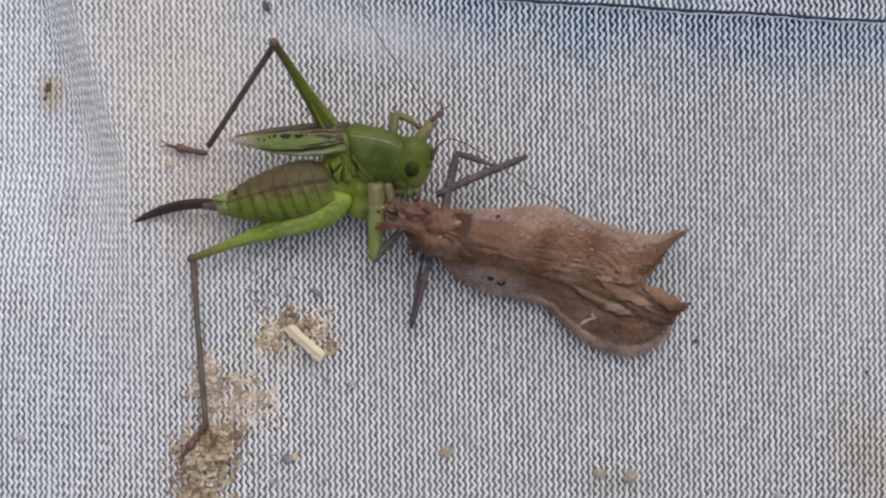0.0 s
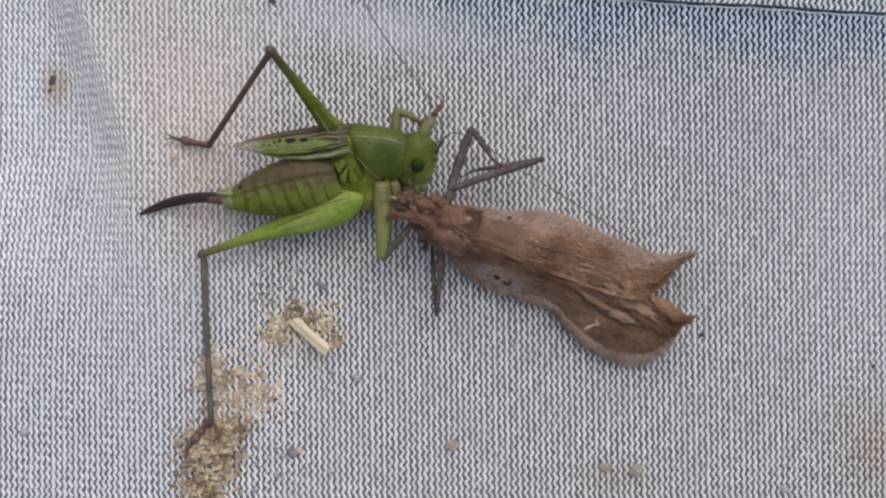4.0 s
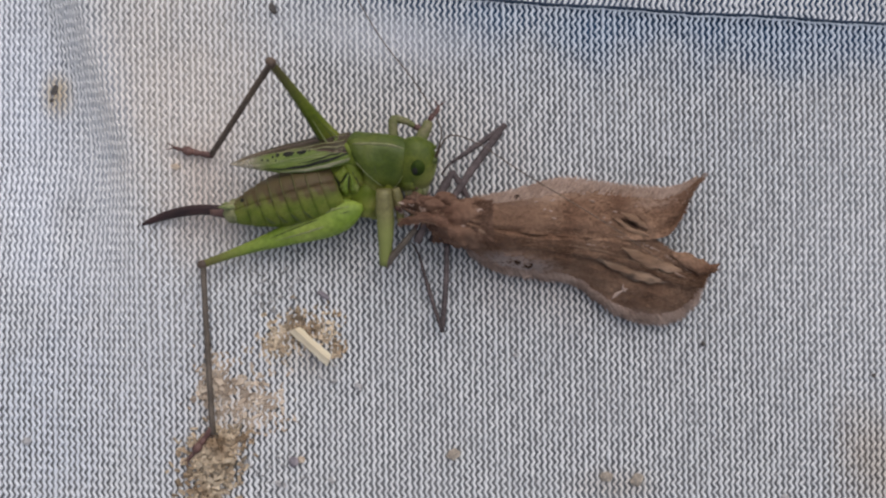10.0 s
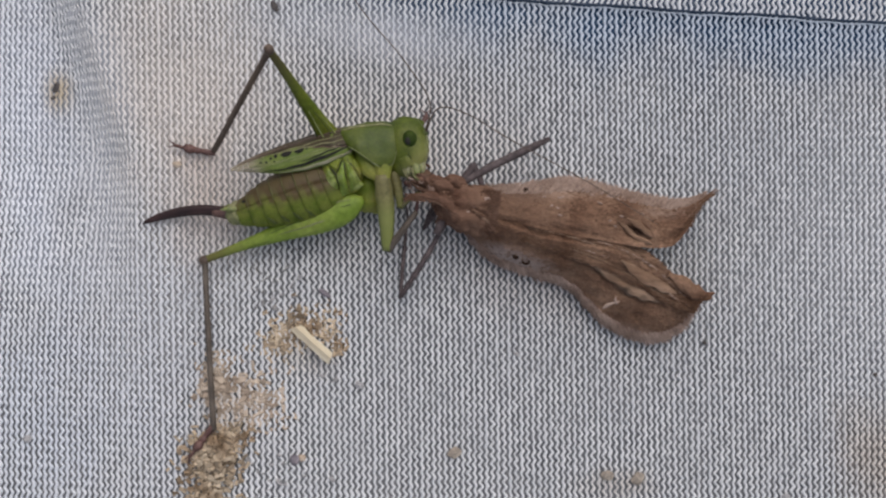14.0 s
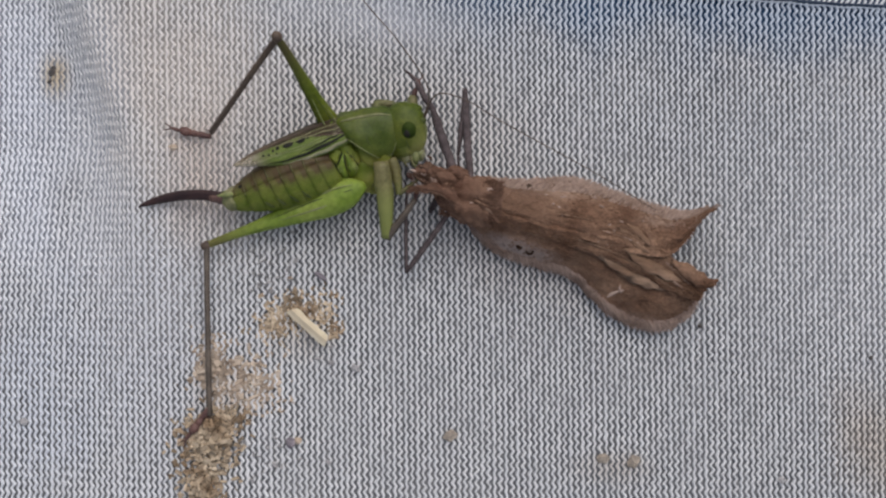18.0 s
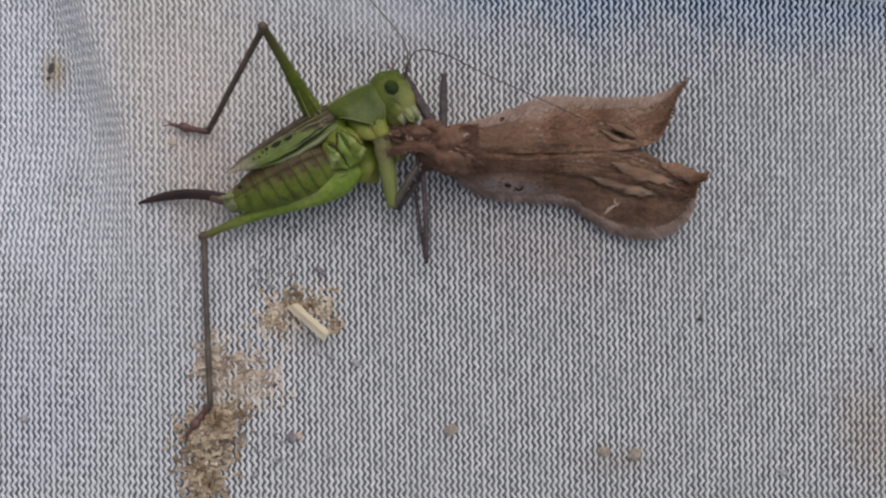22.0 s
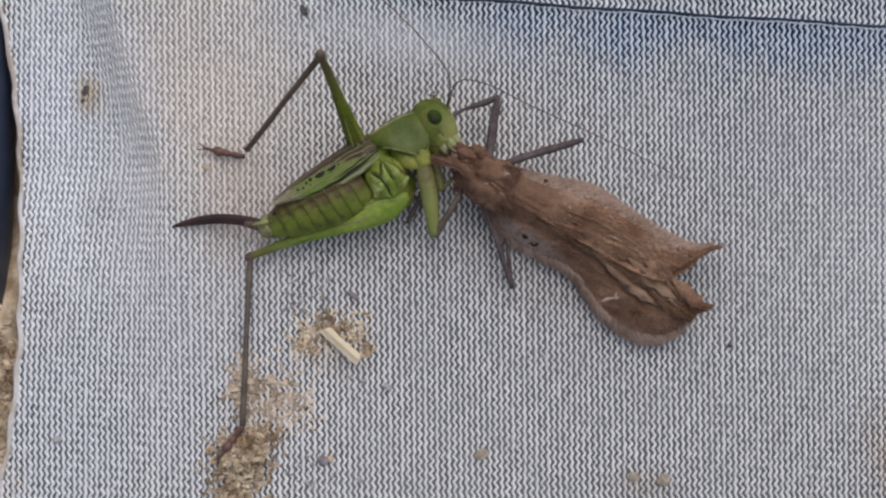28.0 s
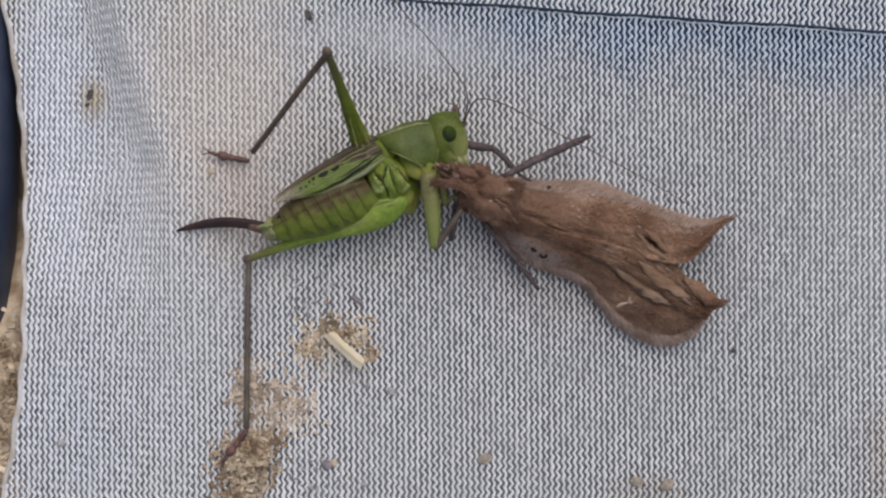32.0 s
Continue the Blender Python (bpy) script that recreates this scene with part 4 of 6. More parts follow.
def hind_tibia(parent, mat, label):
    t = part("hind_tibia", tube([(0, 0, 0), (0.5, 0.05, 0), (5, 0, 0), (TIBIA_L, 0, 0)], [0.36, 0.30, 0.27, 0.26, 0.28], 10, steps=22), mat, parent, label)
    for i in range(7):
        x = 4 + i * 1.5
        part("spine", tube([(x, 0.2, 0.1), (x + 0.25, 0.55, 0.12)], [0.05, 0.012], 5), BROWN_LEG, t)
    L = TIBIA_L
    for k in (-0.3, 0.35):
        part("spur", tube([(L, 0, 0), (L + 0.35, -0.3 + k, 0.1)], [0.07, 0.015], 5), RED_FOOT, t)
    return t


def hind_foot(parent):
    """Four joints and two claws, from the ankle along +x."""
    f = part("hind_foot", tube([(-0.2, 0, 0.1), (0.5, 0.03, 0.05), (1.15, 0, 0)], [0.22, 0.30, 0.22], 9, steps=7), RED_FOOT, parent, "reddish foot flat on the cloth")
    for a, b, r in ((1.0, 1.75, 0.32), (1.65, 2.5, 0.44), (2.4, 3.4, 0.18)):
        part("tarsus_joint", tube([(a, 0, 0), ((a + b) / 2, 0.04, 0.08), (b, 0, 0)], [r * 0.7, r, r * 0.75], 9, steps=7), RED_FOOT, f)
    for k in (-0.25, 0.25):
        part("claw", tube([(3.3, 0, 0), (3.85, k, 0.08), (4.2, 1.3 * k, -0.12)], [0.07, 0.05, 0.015], 5, steps=6), RED_FOOT, f)
    return f


def small_leg(parent, name, bend, len1, len2, mat2, label, girth=1.0):
    """A fore or middle leg from its hip along +x, the shin bent back by an angle."""
    f = part(name, tube([(0, 0, 0), (len1 * 0.5, 0.12, 0), (len1, 0, 0)], [0.48 * girth, 0.60 * girth, 0.55 * girth, 0.46 * girth, 0.34 * girth], 12, steps=14, wobble=0.12), LEG_OLIVE, parent, label)
    c, s = math.cos(radians(bend)), math.sin(radians(bend))
    part("shin", tube([(len1, 0, 0), (len1 + len2 * 0.5 * c, len2 * 0.5 * s, 0.3), (len1 + len2 * c, len2 * s, 0.2)], [0.3 * girth, 0.22 * girth, 0.18 * girth], 10, steps=12), mat2, f)
    e = Vector((len1 + len2 * c, len2 * s, 0.2))
    c2, s2 = math.cos(radians(bend + 30)), math.sin(radians(bend + 30))
    part("foot", tube([e, e + Vector((0.6 * c2, 0.6 * s2, 0.1)), e + Vector((1.3 * c2, 1.3 * s2, 0))], [0.14, 0.2, 0.15, 0.06], 9, steps=9, wobble=0.3), RED_FOOT, f)
    for i in range(3):
        p = Vector((len1 + len2 * (0.3 + 0.25 * i) * c, len2 * (0.3 + 0.25 * i) * s, 0.3))
        part("spine", tube([p, p + Vector((-0.4 * s, 0.4 * c, 0.1))], [0.05, 0.012], 5), BROWN_LEG, f)
    return f


def far_leg(parent, name, thigh, foot, girth, label):
    """A leg of the far side, seen past the head: a pale green limb and a pinkish foot, drawn from its root."""
    f = part(name, tube(thigh, [0.50 * girth, 0.52 * girth, 0.42 * girth, 0.30 * girth], 10, steps=22, wobble=0.3), FAR_LEG, parent, label)
    e = Vector(thigh[-1])
    part("foot", tube([e, *foot], [0.16, 0.27, 0.20, 0.26, 0.10], 9, steps=16, wobble=0.5), RED_FOOT, f, "pinkish brown foot")
    for k in (-0.35, 0.35):
        tip = Vector(foot[-1])
        part("claw", tube([tip, tip + Vector((k, 0.30, 0.1)), tip + Vector((1.6 * k, 0.55, 0))], [0.07, 0.05, 0.015], 5, steps=6), RED_FOOT, f)
    return f


def cricket():
    root = tagged(empty("bush_cricket"), "green female bush cricket with dark ovipositor, feeding on a moth", "insect")
    plate_row(root)
    pr = pronotum(root)
    g = dict(root=root, ovi=ovipositor(root), wing=wings(root), pro=pr, head=head(pr))
    g["femur_left"] = hind_femur(root, "slim green hind thigh raised over the back", [0.5, 1.0, 1.13, 1.10, 0.96, 0.80, 0.66, 0.55, 0.47, 0.41, 0.37, 0.34, 0.31], GREEN_LEG_FAR)
    g["femur_right"] = hind_femur(root, "thick bright green hind thigh", [0.28, 0.80, 1.16, 1.40, 1.50, 1.46, 1.34, 1.15, 0.95, 0.78, 0.63, 0.53, 0.46, 0.40, 0.37, 0.34, 0.33])
    g["tibia_left"] = hind_tibia(root, BROWN_LEG, "long brown hind shin")
    g["tibia_right"] = hind_tibia(root, GREY_LEG, "long grey-green hind shin")
    g["foot_left"], g["foot_right"] = hind_foot(root), hind_foot(root)
    g["fore_right"] = small_leg(root, "fore_leg", 140, 6.6, 4.2, GREY_LEG, "pale green fore leg holding the moth", 1.32)
    g["mid_right"] = small_leg(root, "middle_leg", 120, 3.2, 2.6, FAR_LEG, "pale green middle leg", 0.8)
    g["fore_left"] = far_leg(root, "fore_leg", [(-0.3, -1.2, 0), (0, 0, 0), (0.45, 1.55, 0), (0.62, 2.1, 0)], [(0.8, 2.5, 0), (1.14, 3.0, 0), (1.28, 3.5, 0)], 1.15, "pale green far fore leg with pinkish foot")
    g["fore_left_b"] = far_leg(root, "middle_leg", [(0, -1.2, 0), (0, 0, 0), (-0.2, 1.7, 0.1), (0.0, 2.05, 0.15), (0.86, 1.97, 0.1), (1.6, 1.7, 0)], [(2.0, 1.55, 0), (2.5, 1.25, 0), (2.7, 0.7, -0.1)], 0.8, "pale green far middle leg, bent")
    g["ant_a"] = antenna(root, [(0, 0, 0), (0.5, 2.6, 2.0), (-1.7, 6.0, 4.0), (-4.6, 9.4, 5.5), (-7.4, 14.0, 6.0), (-9.5, 19.0, 5.0)])
    g["ant_b"] = antenna(root, [(0, 0, 0), (1.2, 1.9, 2.5), (3.6, 1.3, 3.2), (7.0, -0.8, 3.2), (14.2, -4.8, 2.2), (19.5, -8.0, 0.8)])
    return g


# ---- the moth, drawn head to -x with its wings folded back over +x ----
def crumple(x, y, seed):
    """Uneven folds at three scales."""
    return (0.34 * noise.noise(Vector((x * 0.45, y * 0.6, seed))) + 0.20 * noise.noise(Vector((x * 1.0, y * 1.5, seed + 5)))
            + 0.10 * noise.noise(Vector((x * 2.6, y * 3.4, seed + 9))) + 0.05 * noise.noise(Vector((x * 6, y * 6, seed + 2))))


def moth_upper(u, v):
    """Far forewing: v 0 on the outer edge, 1 on the inner edge."""
    a = lerp_list(UP_OUT, u)
    b = lerp_list(UP_IN, u)
    p = a.lerp(b, v)
    y = p.y + 0.10 * noise.noise(Vector((p.x * 1.5, 0, v * 2))) * (1 - v)
    ridge = 0.13 * math.sin(v * 17 + u * 4) * max(0.0, v - 0.4) * 2
    z = 1.0 + (2.9 - 1.9 * u) * math.sin(math.pi * 0.5 * v) + ridge + crumple(p.x, p.y, 3)
    z += 2.0 * max(0.0, u - 0.8) * (1 - v) - 1.1 * math.exp(-((p.x - 9.4) / 1.1) ** 2 - ((p.y - 2.9) / 0.55) ** 2)
    z += 0.5 * math.exp(-((p.x - 10.9 + 0.55 * (p.y - 3)) / 0.5) ** 2) * min(1, v * 1.5)
    z -= 1.3 * max(0.0, 1 - v / 0.35) ** 1.6 * min(1.0, max(0.0, 0.9 - u) * 5)  # the outer edge droops to the cloth
    return (p.x, y, max(z, -0.7))


def moth_lower(u, v):
    """Near forewing: v 0 on the inner edge, 1 on the outer edge."""
    a = lerp_list(LOW_IN, u)
    b = lerp_list(LOW_OUT, u)
    p = a.lerp(b, v)
    y = p.y + 0.18 * noise.noise(Vector((p.x * 1.2, 4, v))) * v
    fold = max(0.0, 1 - v / 0.42)
    ridge = 0.06 * math.sin(v * 40 + 1.6 * u + 1.5 * noise.noise(Vector((p.x * 0.5, 1, 1)))) * min(1, fold * 1.6) * (0.35 + u)
    z = 0.75 + (3.2 - 1.6 * u) * math.cos(math.pi * 0.5 * v) ** 0.8 + ridge + crumple(p.x, p.y, 9)
    z -= 0.55 * math.exp(-((v - 0.5) / 0.14) ** 2) * math.sin(math.pi * u)
    z += 0.35 * math.exp(-((v - 0.97) / 0.08) ** 2) * max(0, math.sin(math.pi * u))
    z += 0.9 * max(0.0, u - 0.88) * 8 * math.exp(-((v - 0.55) / 0.4) ** 2)
    z -= 0.6 * max(0.0, 1 - v / 0.16) * min(1.0, max(0.0, 12.0 - p.x) / 3)  # tucked under the far wing
    z -= 1.7 * max(0.0, (v - 0.55) / 0.45) ** 1.6  # the rim droops to the cloth
    return (p.x, y, max(z, -0.75))


UP_OUT = spline([(-4.6, 5.4, 0), (-1.5, 5.8, 0), (1.8, 6.6, 0), (4.25, 7.0, 0), (8.6, 6.3, 0), (12.4, 5.9, 0), (14.2, 6.05, 0), (15.5, 6.75, 0), (16.1, 7.25, 0)], 60)
UP_IN = spline([(-4.2, 3.4, 0), (-1.0, 2.6, 0), (2.9, 2.15, 0), (6.3, 1.85, 0), (9.8, 1.6, 0), (11.6, 1.7, 0), (12.9, 2.2, 0), (13.9, 3.6, 0), (14.5, 5.0, 0), (15.2, 6.1, 0), (16.4, 7.1, 0)], 60)
LOW_IN = spline([(-4.4, 3.7, 0), (-1.0, 2.9, 0), (2.5, 2.5, 0), (5.9, 2.5, 0), (8.6, 2.4, 0), (10.6, 2.1, 0), (12.2, 1.1, 0), (14.3, -0.1, 0), (16.7, -1.0, 0)], 60)
LOW_OUT = spline([(-4.9, 1.5, 0), (-2.4, -0.3, 0), (1.4, -1.2, 0), (4.3, -1.6, 0), (6.7, -3.3, 0), (9.2, -4.9, 0), (12.8, -5.4, 0), (15.2, -3.8, 0), (16.2, -1.3, 0)], 60)


def fur(name, where, parent, count, length, seed, lie=(1, 0, 0.3), label="", mat=None):
    """Many fine tapering hairs rooted at points given by where(rng)."""
    rng = random.Random(seed)
    v, f = [], []
    for _ in range(count):
        p, out = where(rng)
        d = (Vector(out) * 0.8 + Vector(lie) * 0.7 + Vector((rng.uniform(-1, 1), rng.uniform(-1, 1), rng.uniform(-1, 1))) * 0.35).normalized()
        l = length * rng.uniform(0.5, 1.2)
        s = d.cross(Vector((0.3, 0.2, 1))).normalized() * 0.028
        q = Vector(p)
        m = q + d * l * 0.55
        e = q + d * l + Vector((0, 0, -0.15 * l))
        i = len(v)
        v += [q - s, q + s, m + s * 0.7, m - s * 0.7, e]
        f += [(i, i + 1, i + 2, i + 3), (i + 3, i + 2, i + 4)]
    me = bpy.data.meshes.new(name)
    me.from_pydata([tuple(c * MM) for c in v], [], f)
    me.materials.append(mat or MOTH_FUR)
    ob = new(name, me)
    ob.parent = parent
    ob["kind"] = "stuff"
    if label:
        ob["label"] = label
    return ob


def nearest(fn, x, y):
    """The u, v of a sheet at a place seen from above."""
    best = min(((fn(i / 40, j / 24), i, j) for i in range(41) for j in range(25)), key=lambda q: (q[0][0] - x) ** 2 + (q[0][1] - y) ** 2)
    return best[1] / 40, best[2] / 24


def dot(parent, fn, x, y, r, up, mat=MOTH_DOT, hollow=False):
    p = Vector((x, y, fn(*nearest(fn, x, y))[2] + up))
    bm = bmesh.new()
    if hollow:
        pts = [(p.x + r * math.cos(a), p.y + r * math.sin(a), p.z) for a in np.linspace(-2.9, 0.9, 12)]
        tube(pts, [r * 0.35, r * 0.4, r * 0.3], 6, bm=bm)
    else:
        ball(p, (r, r, r * 0.45), 14, 10, 0.12, bm)
    part("wing_spot", bm, mat, parent)


def moth_leg(parent, thigh, shin, girth, label):
    """A jointed leg with its knee at the origin: the thigh lies back along -x, the shin with its foot is keyed on it, drawn along +x."""
    f = part("leg", tube([(0, 0, 0), (-0.25 * thigh, 0.05, 0), (-0.6 * thigh, 0.1, 0), (-thigh, 0, 0)], [0.20 * girth, 0.27 * girth, 0.29 * girth, 0.27 * girth, 0.24 * girth], 10, steps=16, wobble=0.25), MOTH_LEG, parent, label)
    bm = tube([(-0.12, 0, 0), (0.5 * shin, 0.06, 0), (shin, 0, -0.1)], [0.19 * girth, 0.2 * girth, 0.21 * girth, 0.17 * girth, 0.12 * girth], 9, steps=14, wobble=0.25)
    tube([(shin - 0.05, 0, -0.1), (shin + 0.7, 0.12, -0.12), (shin + 1.3, 0.4, -0.1)], [0.1 * girth, 0.11 * girth, 0.08 * girth, 0.04 * girth], 7, steps=8, wobble=0.3, bm=bm)
    for k in (-1, 1):
        tube([(0.55 * shin, 0, 0), (0.55 * shin + 0.4, 0.22 * k, 0), (0.55 * shin + 0.75, 0.3 * k, -0.05)], [0.05, 0.045, 0.015], 5, steps=5, bm=bm)
    sh = part("shin", bm, MOTH_LEG, f, "thin scaly shin with spurs and foot")
    fur("leg_scale", lambda r: ((-thigh * r.random(), r.gauss(0, 0.12), 0.12), (0.2, r.gauss(0, 1), 0.5)), f, 90, 0.22, int(thigh * 10), (-0.8, 0, 0.1), mat=MOTH_LEG)
    return f, sh


def moth():
    root = tagged(empty("moth"), "brown leaf-like moth with crumpled folded wings, caught by the bush cricket", "insect")
    part("abdomen", tube([(-4, 3.4, 1.6), (3, 2.4, 1.3), (9, 1.4, 1.0)], [1.5, 1.5, 1.1, 0.5], 14, 0.7, steps=14), MOTH_FUR, root)
    bm = tube([(-8.2, 4.5, 2.1), (-7.2, 4.1, 2.25), (-6.0, 3.65, 2.35), (-4.4, 3.45, 2.3), (-2.6, 3.2, 1.7), (-0.6, 3.0, 0.9)],
              [0.45, 0.95, 1.35, 1.65, 1.9, 2.05, 2.15, 2.05, 1.7, 1.1], 48, 0.78, steps=70)
    for v in bm.verts:
        q = v.co.copy()
        f = 0.16 * noise.noise(Vector((q.x * 0.5, q.y * 1.1, q.z))) + 0.12 * noise.noise(Vector((q.x * 1.1, q.y * 2.6, q.z * 2))) + 0.10 * noise.noise(q * 3.1)
        v.co += Vector((0, (q.y - 3.6) * f, (q.z - 1.6) * f))
        v.co.z += 0.10 * math.sin(4.2 * q.y + 0.8 * q.x + 2 * noise.noise(q * 0.7)) * min(1, max(0.0, q.z - 2.4))
    th = part("thorax", bm, MOTH_NECK, root, "furry brown thorax, ragged towards the jaws")
    hd = part("head", ball((-8.3, 5.0, 2.3), (0.8, 0.7, 0.75), 22, 16, 0.45), MOTH_FUR, root, "chewed remains of the head")
    part("eye", ball((-8.75, 5.45, 2.55), (0.5, 0.45, 0.45), 16, 12, 0.2), MOTH_EYE, hd, "reddish brown eye")
    tongue = part("snout", tube([(-10.35, 3.42, 2.9), (-9.3, 3.78, 3.3), (-8.1, 3.95, 3.6), (-7.0, 3.75, 3.85), (-6.1, 3.05, 3.9), (-5.7, 2.2, 3.5)], [0.06, 0.24, 0.33, 0.38, 0.44, 0.48, 0.40, 0.2], 14, 0.8, steps=44, wobble=0.6), MOTH_NECK, root, "long curved brown snout, tapering to a point")
    part("dark_line", tube([(-9.6, 3.45, 3.35), (-8.2, 3.55, 3.75), (-7.0, 3.3, 4.1), (-6.4, 2.8, 4.1)], [0.02, 0.08, 0.09, 0.03], 7, 0.5, steps=18, wobble=0.8), MOTH_DARK, tongue)
    part("palp", tube([(-8.4, 4.4, 2.8), (-9.2, 4.5, 3.0), (-9.9, 4.9, 2.7)], [0.2, 0.16, 0.05], 8, steps=12, wobble=0.6), MOTH_DARK, hd)
    part("shoulder_lump", ball((-6.25, 5.45, 2.6), (1.15, 0.65, 0.75), 30, 20, 0.45), MOTH_NECK, th, "rounded reddish brown shoulder")
    for c, r, mat in (((-7.7, 5.35, 2.5), (0.9, 0.55, 0.6), MOTH_NECK), ((-8.7, 5.55, 2.3), (0.7, 0.6, 0.6), MOTH_DARK), ((-9.35, 5.2, 2.5), (0.6, 0.45, 0.5), MOTH_FUR), ((-7.0, 5.0, 3.0), (0.8, 0.5, 0.5), MOTH_FUR)):
        part("torn_chunk", ball(c, r, 18, 12, 0.5), mat, root, "chewed brown remains of the head")
    low = part("lower_wing", sheet(moth_lower, 120, 76, 0.09), MOTH_WING, root, "brown crumpled forewing with pale rounded rim")
    up = part("upper_wing", sheet(moth_upper, 120, 60, 0.09), MOTH_WING, root, "brown forewing ending in a hooked tip")
    back = spline([(-3.4, 3.3, 0), (-0.9, 2.5, 0), (3.5, 2.1, 0), (8.1, 1.3, 0), (11.0, 0.2, 0), (13.7, -1.3, 0), (15.8, -2.0, 0)], 90)

    def fold_band(u, v):
        """The band of folds where both wings meet: narrow in front, wide and creased behind."""
        p = lerp_list(back, u)
        d = (lerp_list(back, min(1, u + 0.02)) - lerp_list(back, max(0, u - 0.02))).normalized()
        w = 0.35 + 1.25 * math.sin(math.pi * min(1, 0.05 + 0.85 * u)) ** 1.3
        q = p + Vector((-d.y, d.x, 0)) * (v - 0.5) * 2 * w
        e = 1 - (2 * v - 1) ** 2
        crease = 0.07 * math.sin(v * 21 + 1.3 * math.sin(u * 7) + 2 * noise.noise(Vector((u * 5, 2, 1)))) + 0.10 * noise.noise(Vector((q.x * 0.8, q.y * 4, 7)))
        z = 3.75 - 1.25 * u + 0.55 * (e ** 0.5) - 0.75 + crease * min(1, 3 * u) + 0.12 * noise.noise(q * 0.9)
        return (q.x, q.y, z - 0.9 * max(0.0, 0.12 - u) / 0.12)
    mid = part("fold_band", sheet(fold_band, 110, 44, 0.5), MOTH_WING, root, "creased band of folds where the wings meet")
    for v, u0, u1, mat in ((0.24, 0.12, 0.93, MOTH_PALE), (0.40, 0.30, 0.97, MOTH_FRINGE), (0.58, 0.18, 0.90, MOTH_PALE), (0.72, 0.42, 0.98, MOTH_FRINGE), (0.86, 0.25, 0.85, MOTH_PALE)):
        pts = [Vector(fold_band(u, v + 0.03 * math.sin(9 * u + 20 * v))) + Vector((0, 0, 0.03)) for u in np.linspace(u0, u1, 40)]
        part("crease", tube(pts, [0.02, 0.08, 0.13, 0.11, 0.02], 7, 0.7, wobble=0.6), mat, mid, "fine pale crease along the fold")
    # dark lines along the band stand in for shade between creases
    for v, u0, u1 in ((0.33, 0.15, 0.6), (0.65, 0.4, 0.95), (0.50, 0.55, 0.98)):
        pts = [Vector(fold_band(u, v + 0.02 * math.sin(11 * u))) + Vector((0, 0, 0.0)) for u in np.linspace(u0, u1, 30)]
        part("slit_shade", tube(pts, [0.02, 0.05, 0.07, 0.05, 0.02], 7, 0.6, wobble=0.5), MOTH_DARK, mid)
    tail = [(12.8, 0.4), (14.2, -0.2), (15.3, -0.75), (16.3, -0.9), (17.0, -0.55)]
    part("tail_flap", tube([(x, y, 2.9 - 0.1 * (x - 13)) for x, y in tail], [0.2, 0.62, 0.6, 0.34, 0.05], 14, 0.35, steps=30, wobble=0.5), MOTH_WING, root, "narrow wing flap ending in a grey point")

    def over_low(pts, up=0.08):
        """Control points laid on the near wing."""
        out = []
        for x, y in pts:
            u, v = nearest(moth_lower, x, y)
            a, b = nearest(moth_upper, x, y)
            q = moth_upper(a, b)
            top = q[2] if math.hypot(q[0] - x, q[1] - y) < 0.4 else 0.0
            out.append((x, y, max(moth_lower(u, v)[2], top) + up))
        return out
    part("rolled_fold", tube(over_low([(4.6, 1.0), (6.5, 0.5), (8.2, -0.35), (9.8, -1.15), (11.4, -1.65), (12.7, -2.0)], 0.15), [0.05, 0.32, 0.50, 0.55, 0.52, 0.40, 0.12], 14, 0.35, steps=50, wobble=0.9), MOTH_PALE, low, "pale rolled fold of wing")
    part("rolled_fold", tube(over_low([(8.6, 1.0), (10.3, 0.1), (12.1, -0.7), (13.8, -1.1)], 0.2), [0.05, 0.42, 0.52, 0.40, 0.08], 12, 0.35, steps=30, wobble=0.8), MOTH_PALE, low)
    for pts, r in (([(7.9, 3.6), (8.8, 3.0), (9.8, 2.3), (10.9, 1.95)], 0.26), ([(8.6, 4.0), (9.7, 3.5), (10.6, 2.8), (11.5, 2.3)], 0.30)):
        ctl = [(x, y, moth_upper(*nearest(moth_upper, x, y))[2] + 0.12) for x, y in pts]
        part("rolled_fold", tube(ctl, [0.04, r, 0.9 * r, r, 0.05], 12, 0.6, steps=24, wobble=0.8), MOTH_PALE, up, "pale rolled fold of wing")
    # dark strip laid on the far wing, painting the shade inside its fold
    ctl = [(x, y, moth_upper(*nearest(moth_upper, x, y))[2] + 0.03) for x, y in ((8.5, 3.55), (9.4, 3.0), (10.5, 2.3))]
    part("pocket_shade", tube(ctl, [0.04, 0.22, 0.16, 0.03], 9, 0.5, steps=16, wobble=0.7), MOTH_DARK, up, "dark strip painted as shade inside the fold")
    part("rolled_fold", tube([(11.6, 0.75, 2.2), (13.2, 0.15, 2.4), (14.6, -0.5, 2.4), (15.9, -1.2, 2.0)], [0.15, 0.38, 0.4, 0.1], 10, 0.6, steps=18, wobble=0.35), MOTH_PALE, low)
    # dark strips on the near wing paint shade below rolled fold and flap
    part("pocket_shade", tube(over_low([(9.6, -0.2), (11.0, -0.9), (12.4, -1.35), (13.6, -1.6)], 0.06), [0.03, 0.16, 0.19, 0.03], 9, 0.5, steps=16, wobble=0.8), MOTH_DARK, low, "dark strip painted as shade inside the fold")
    part("pocket_shade", tube(over_low([(13.3, -1.25), (14.5, -1.6), (15.5, -1.95), (16.2, -2.1)], 0.03), [0.03, 0.22, 0.2, 0.03], 9, 0.5, steps=16, wobble=0.7), MOTH_DARK, low, "dark strip painted as shade below the rear flap")
    dot(low, moth_lower, -0.14, 0.09, 0.32, 0.22)
    dot(low, moth_lower, 0.82, -0.22, 0.28, 0.2, hollow=True)
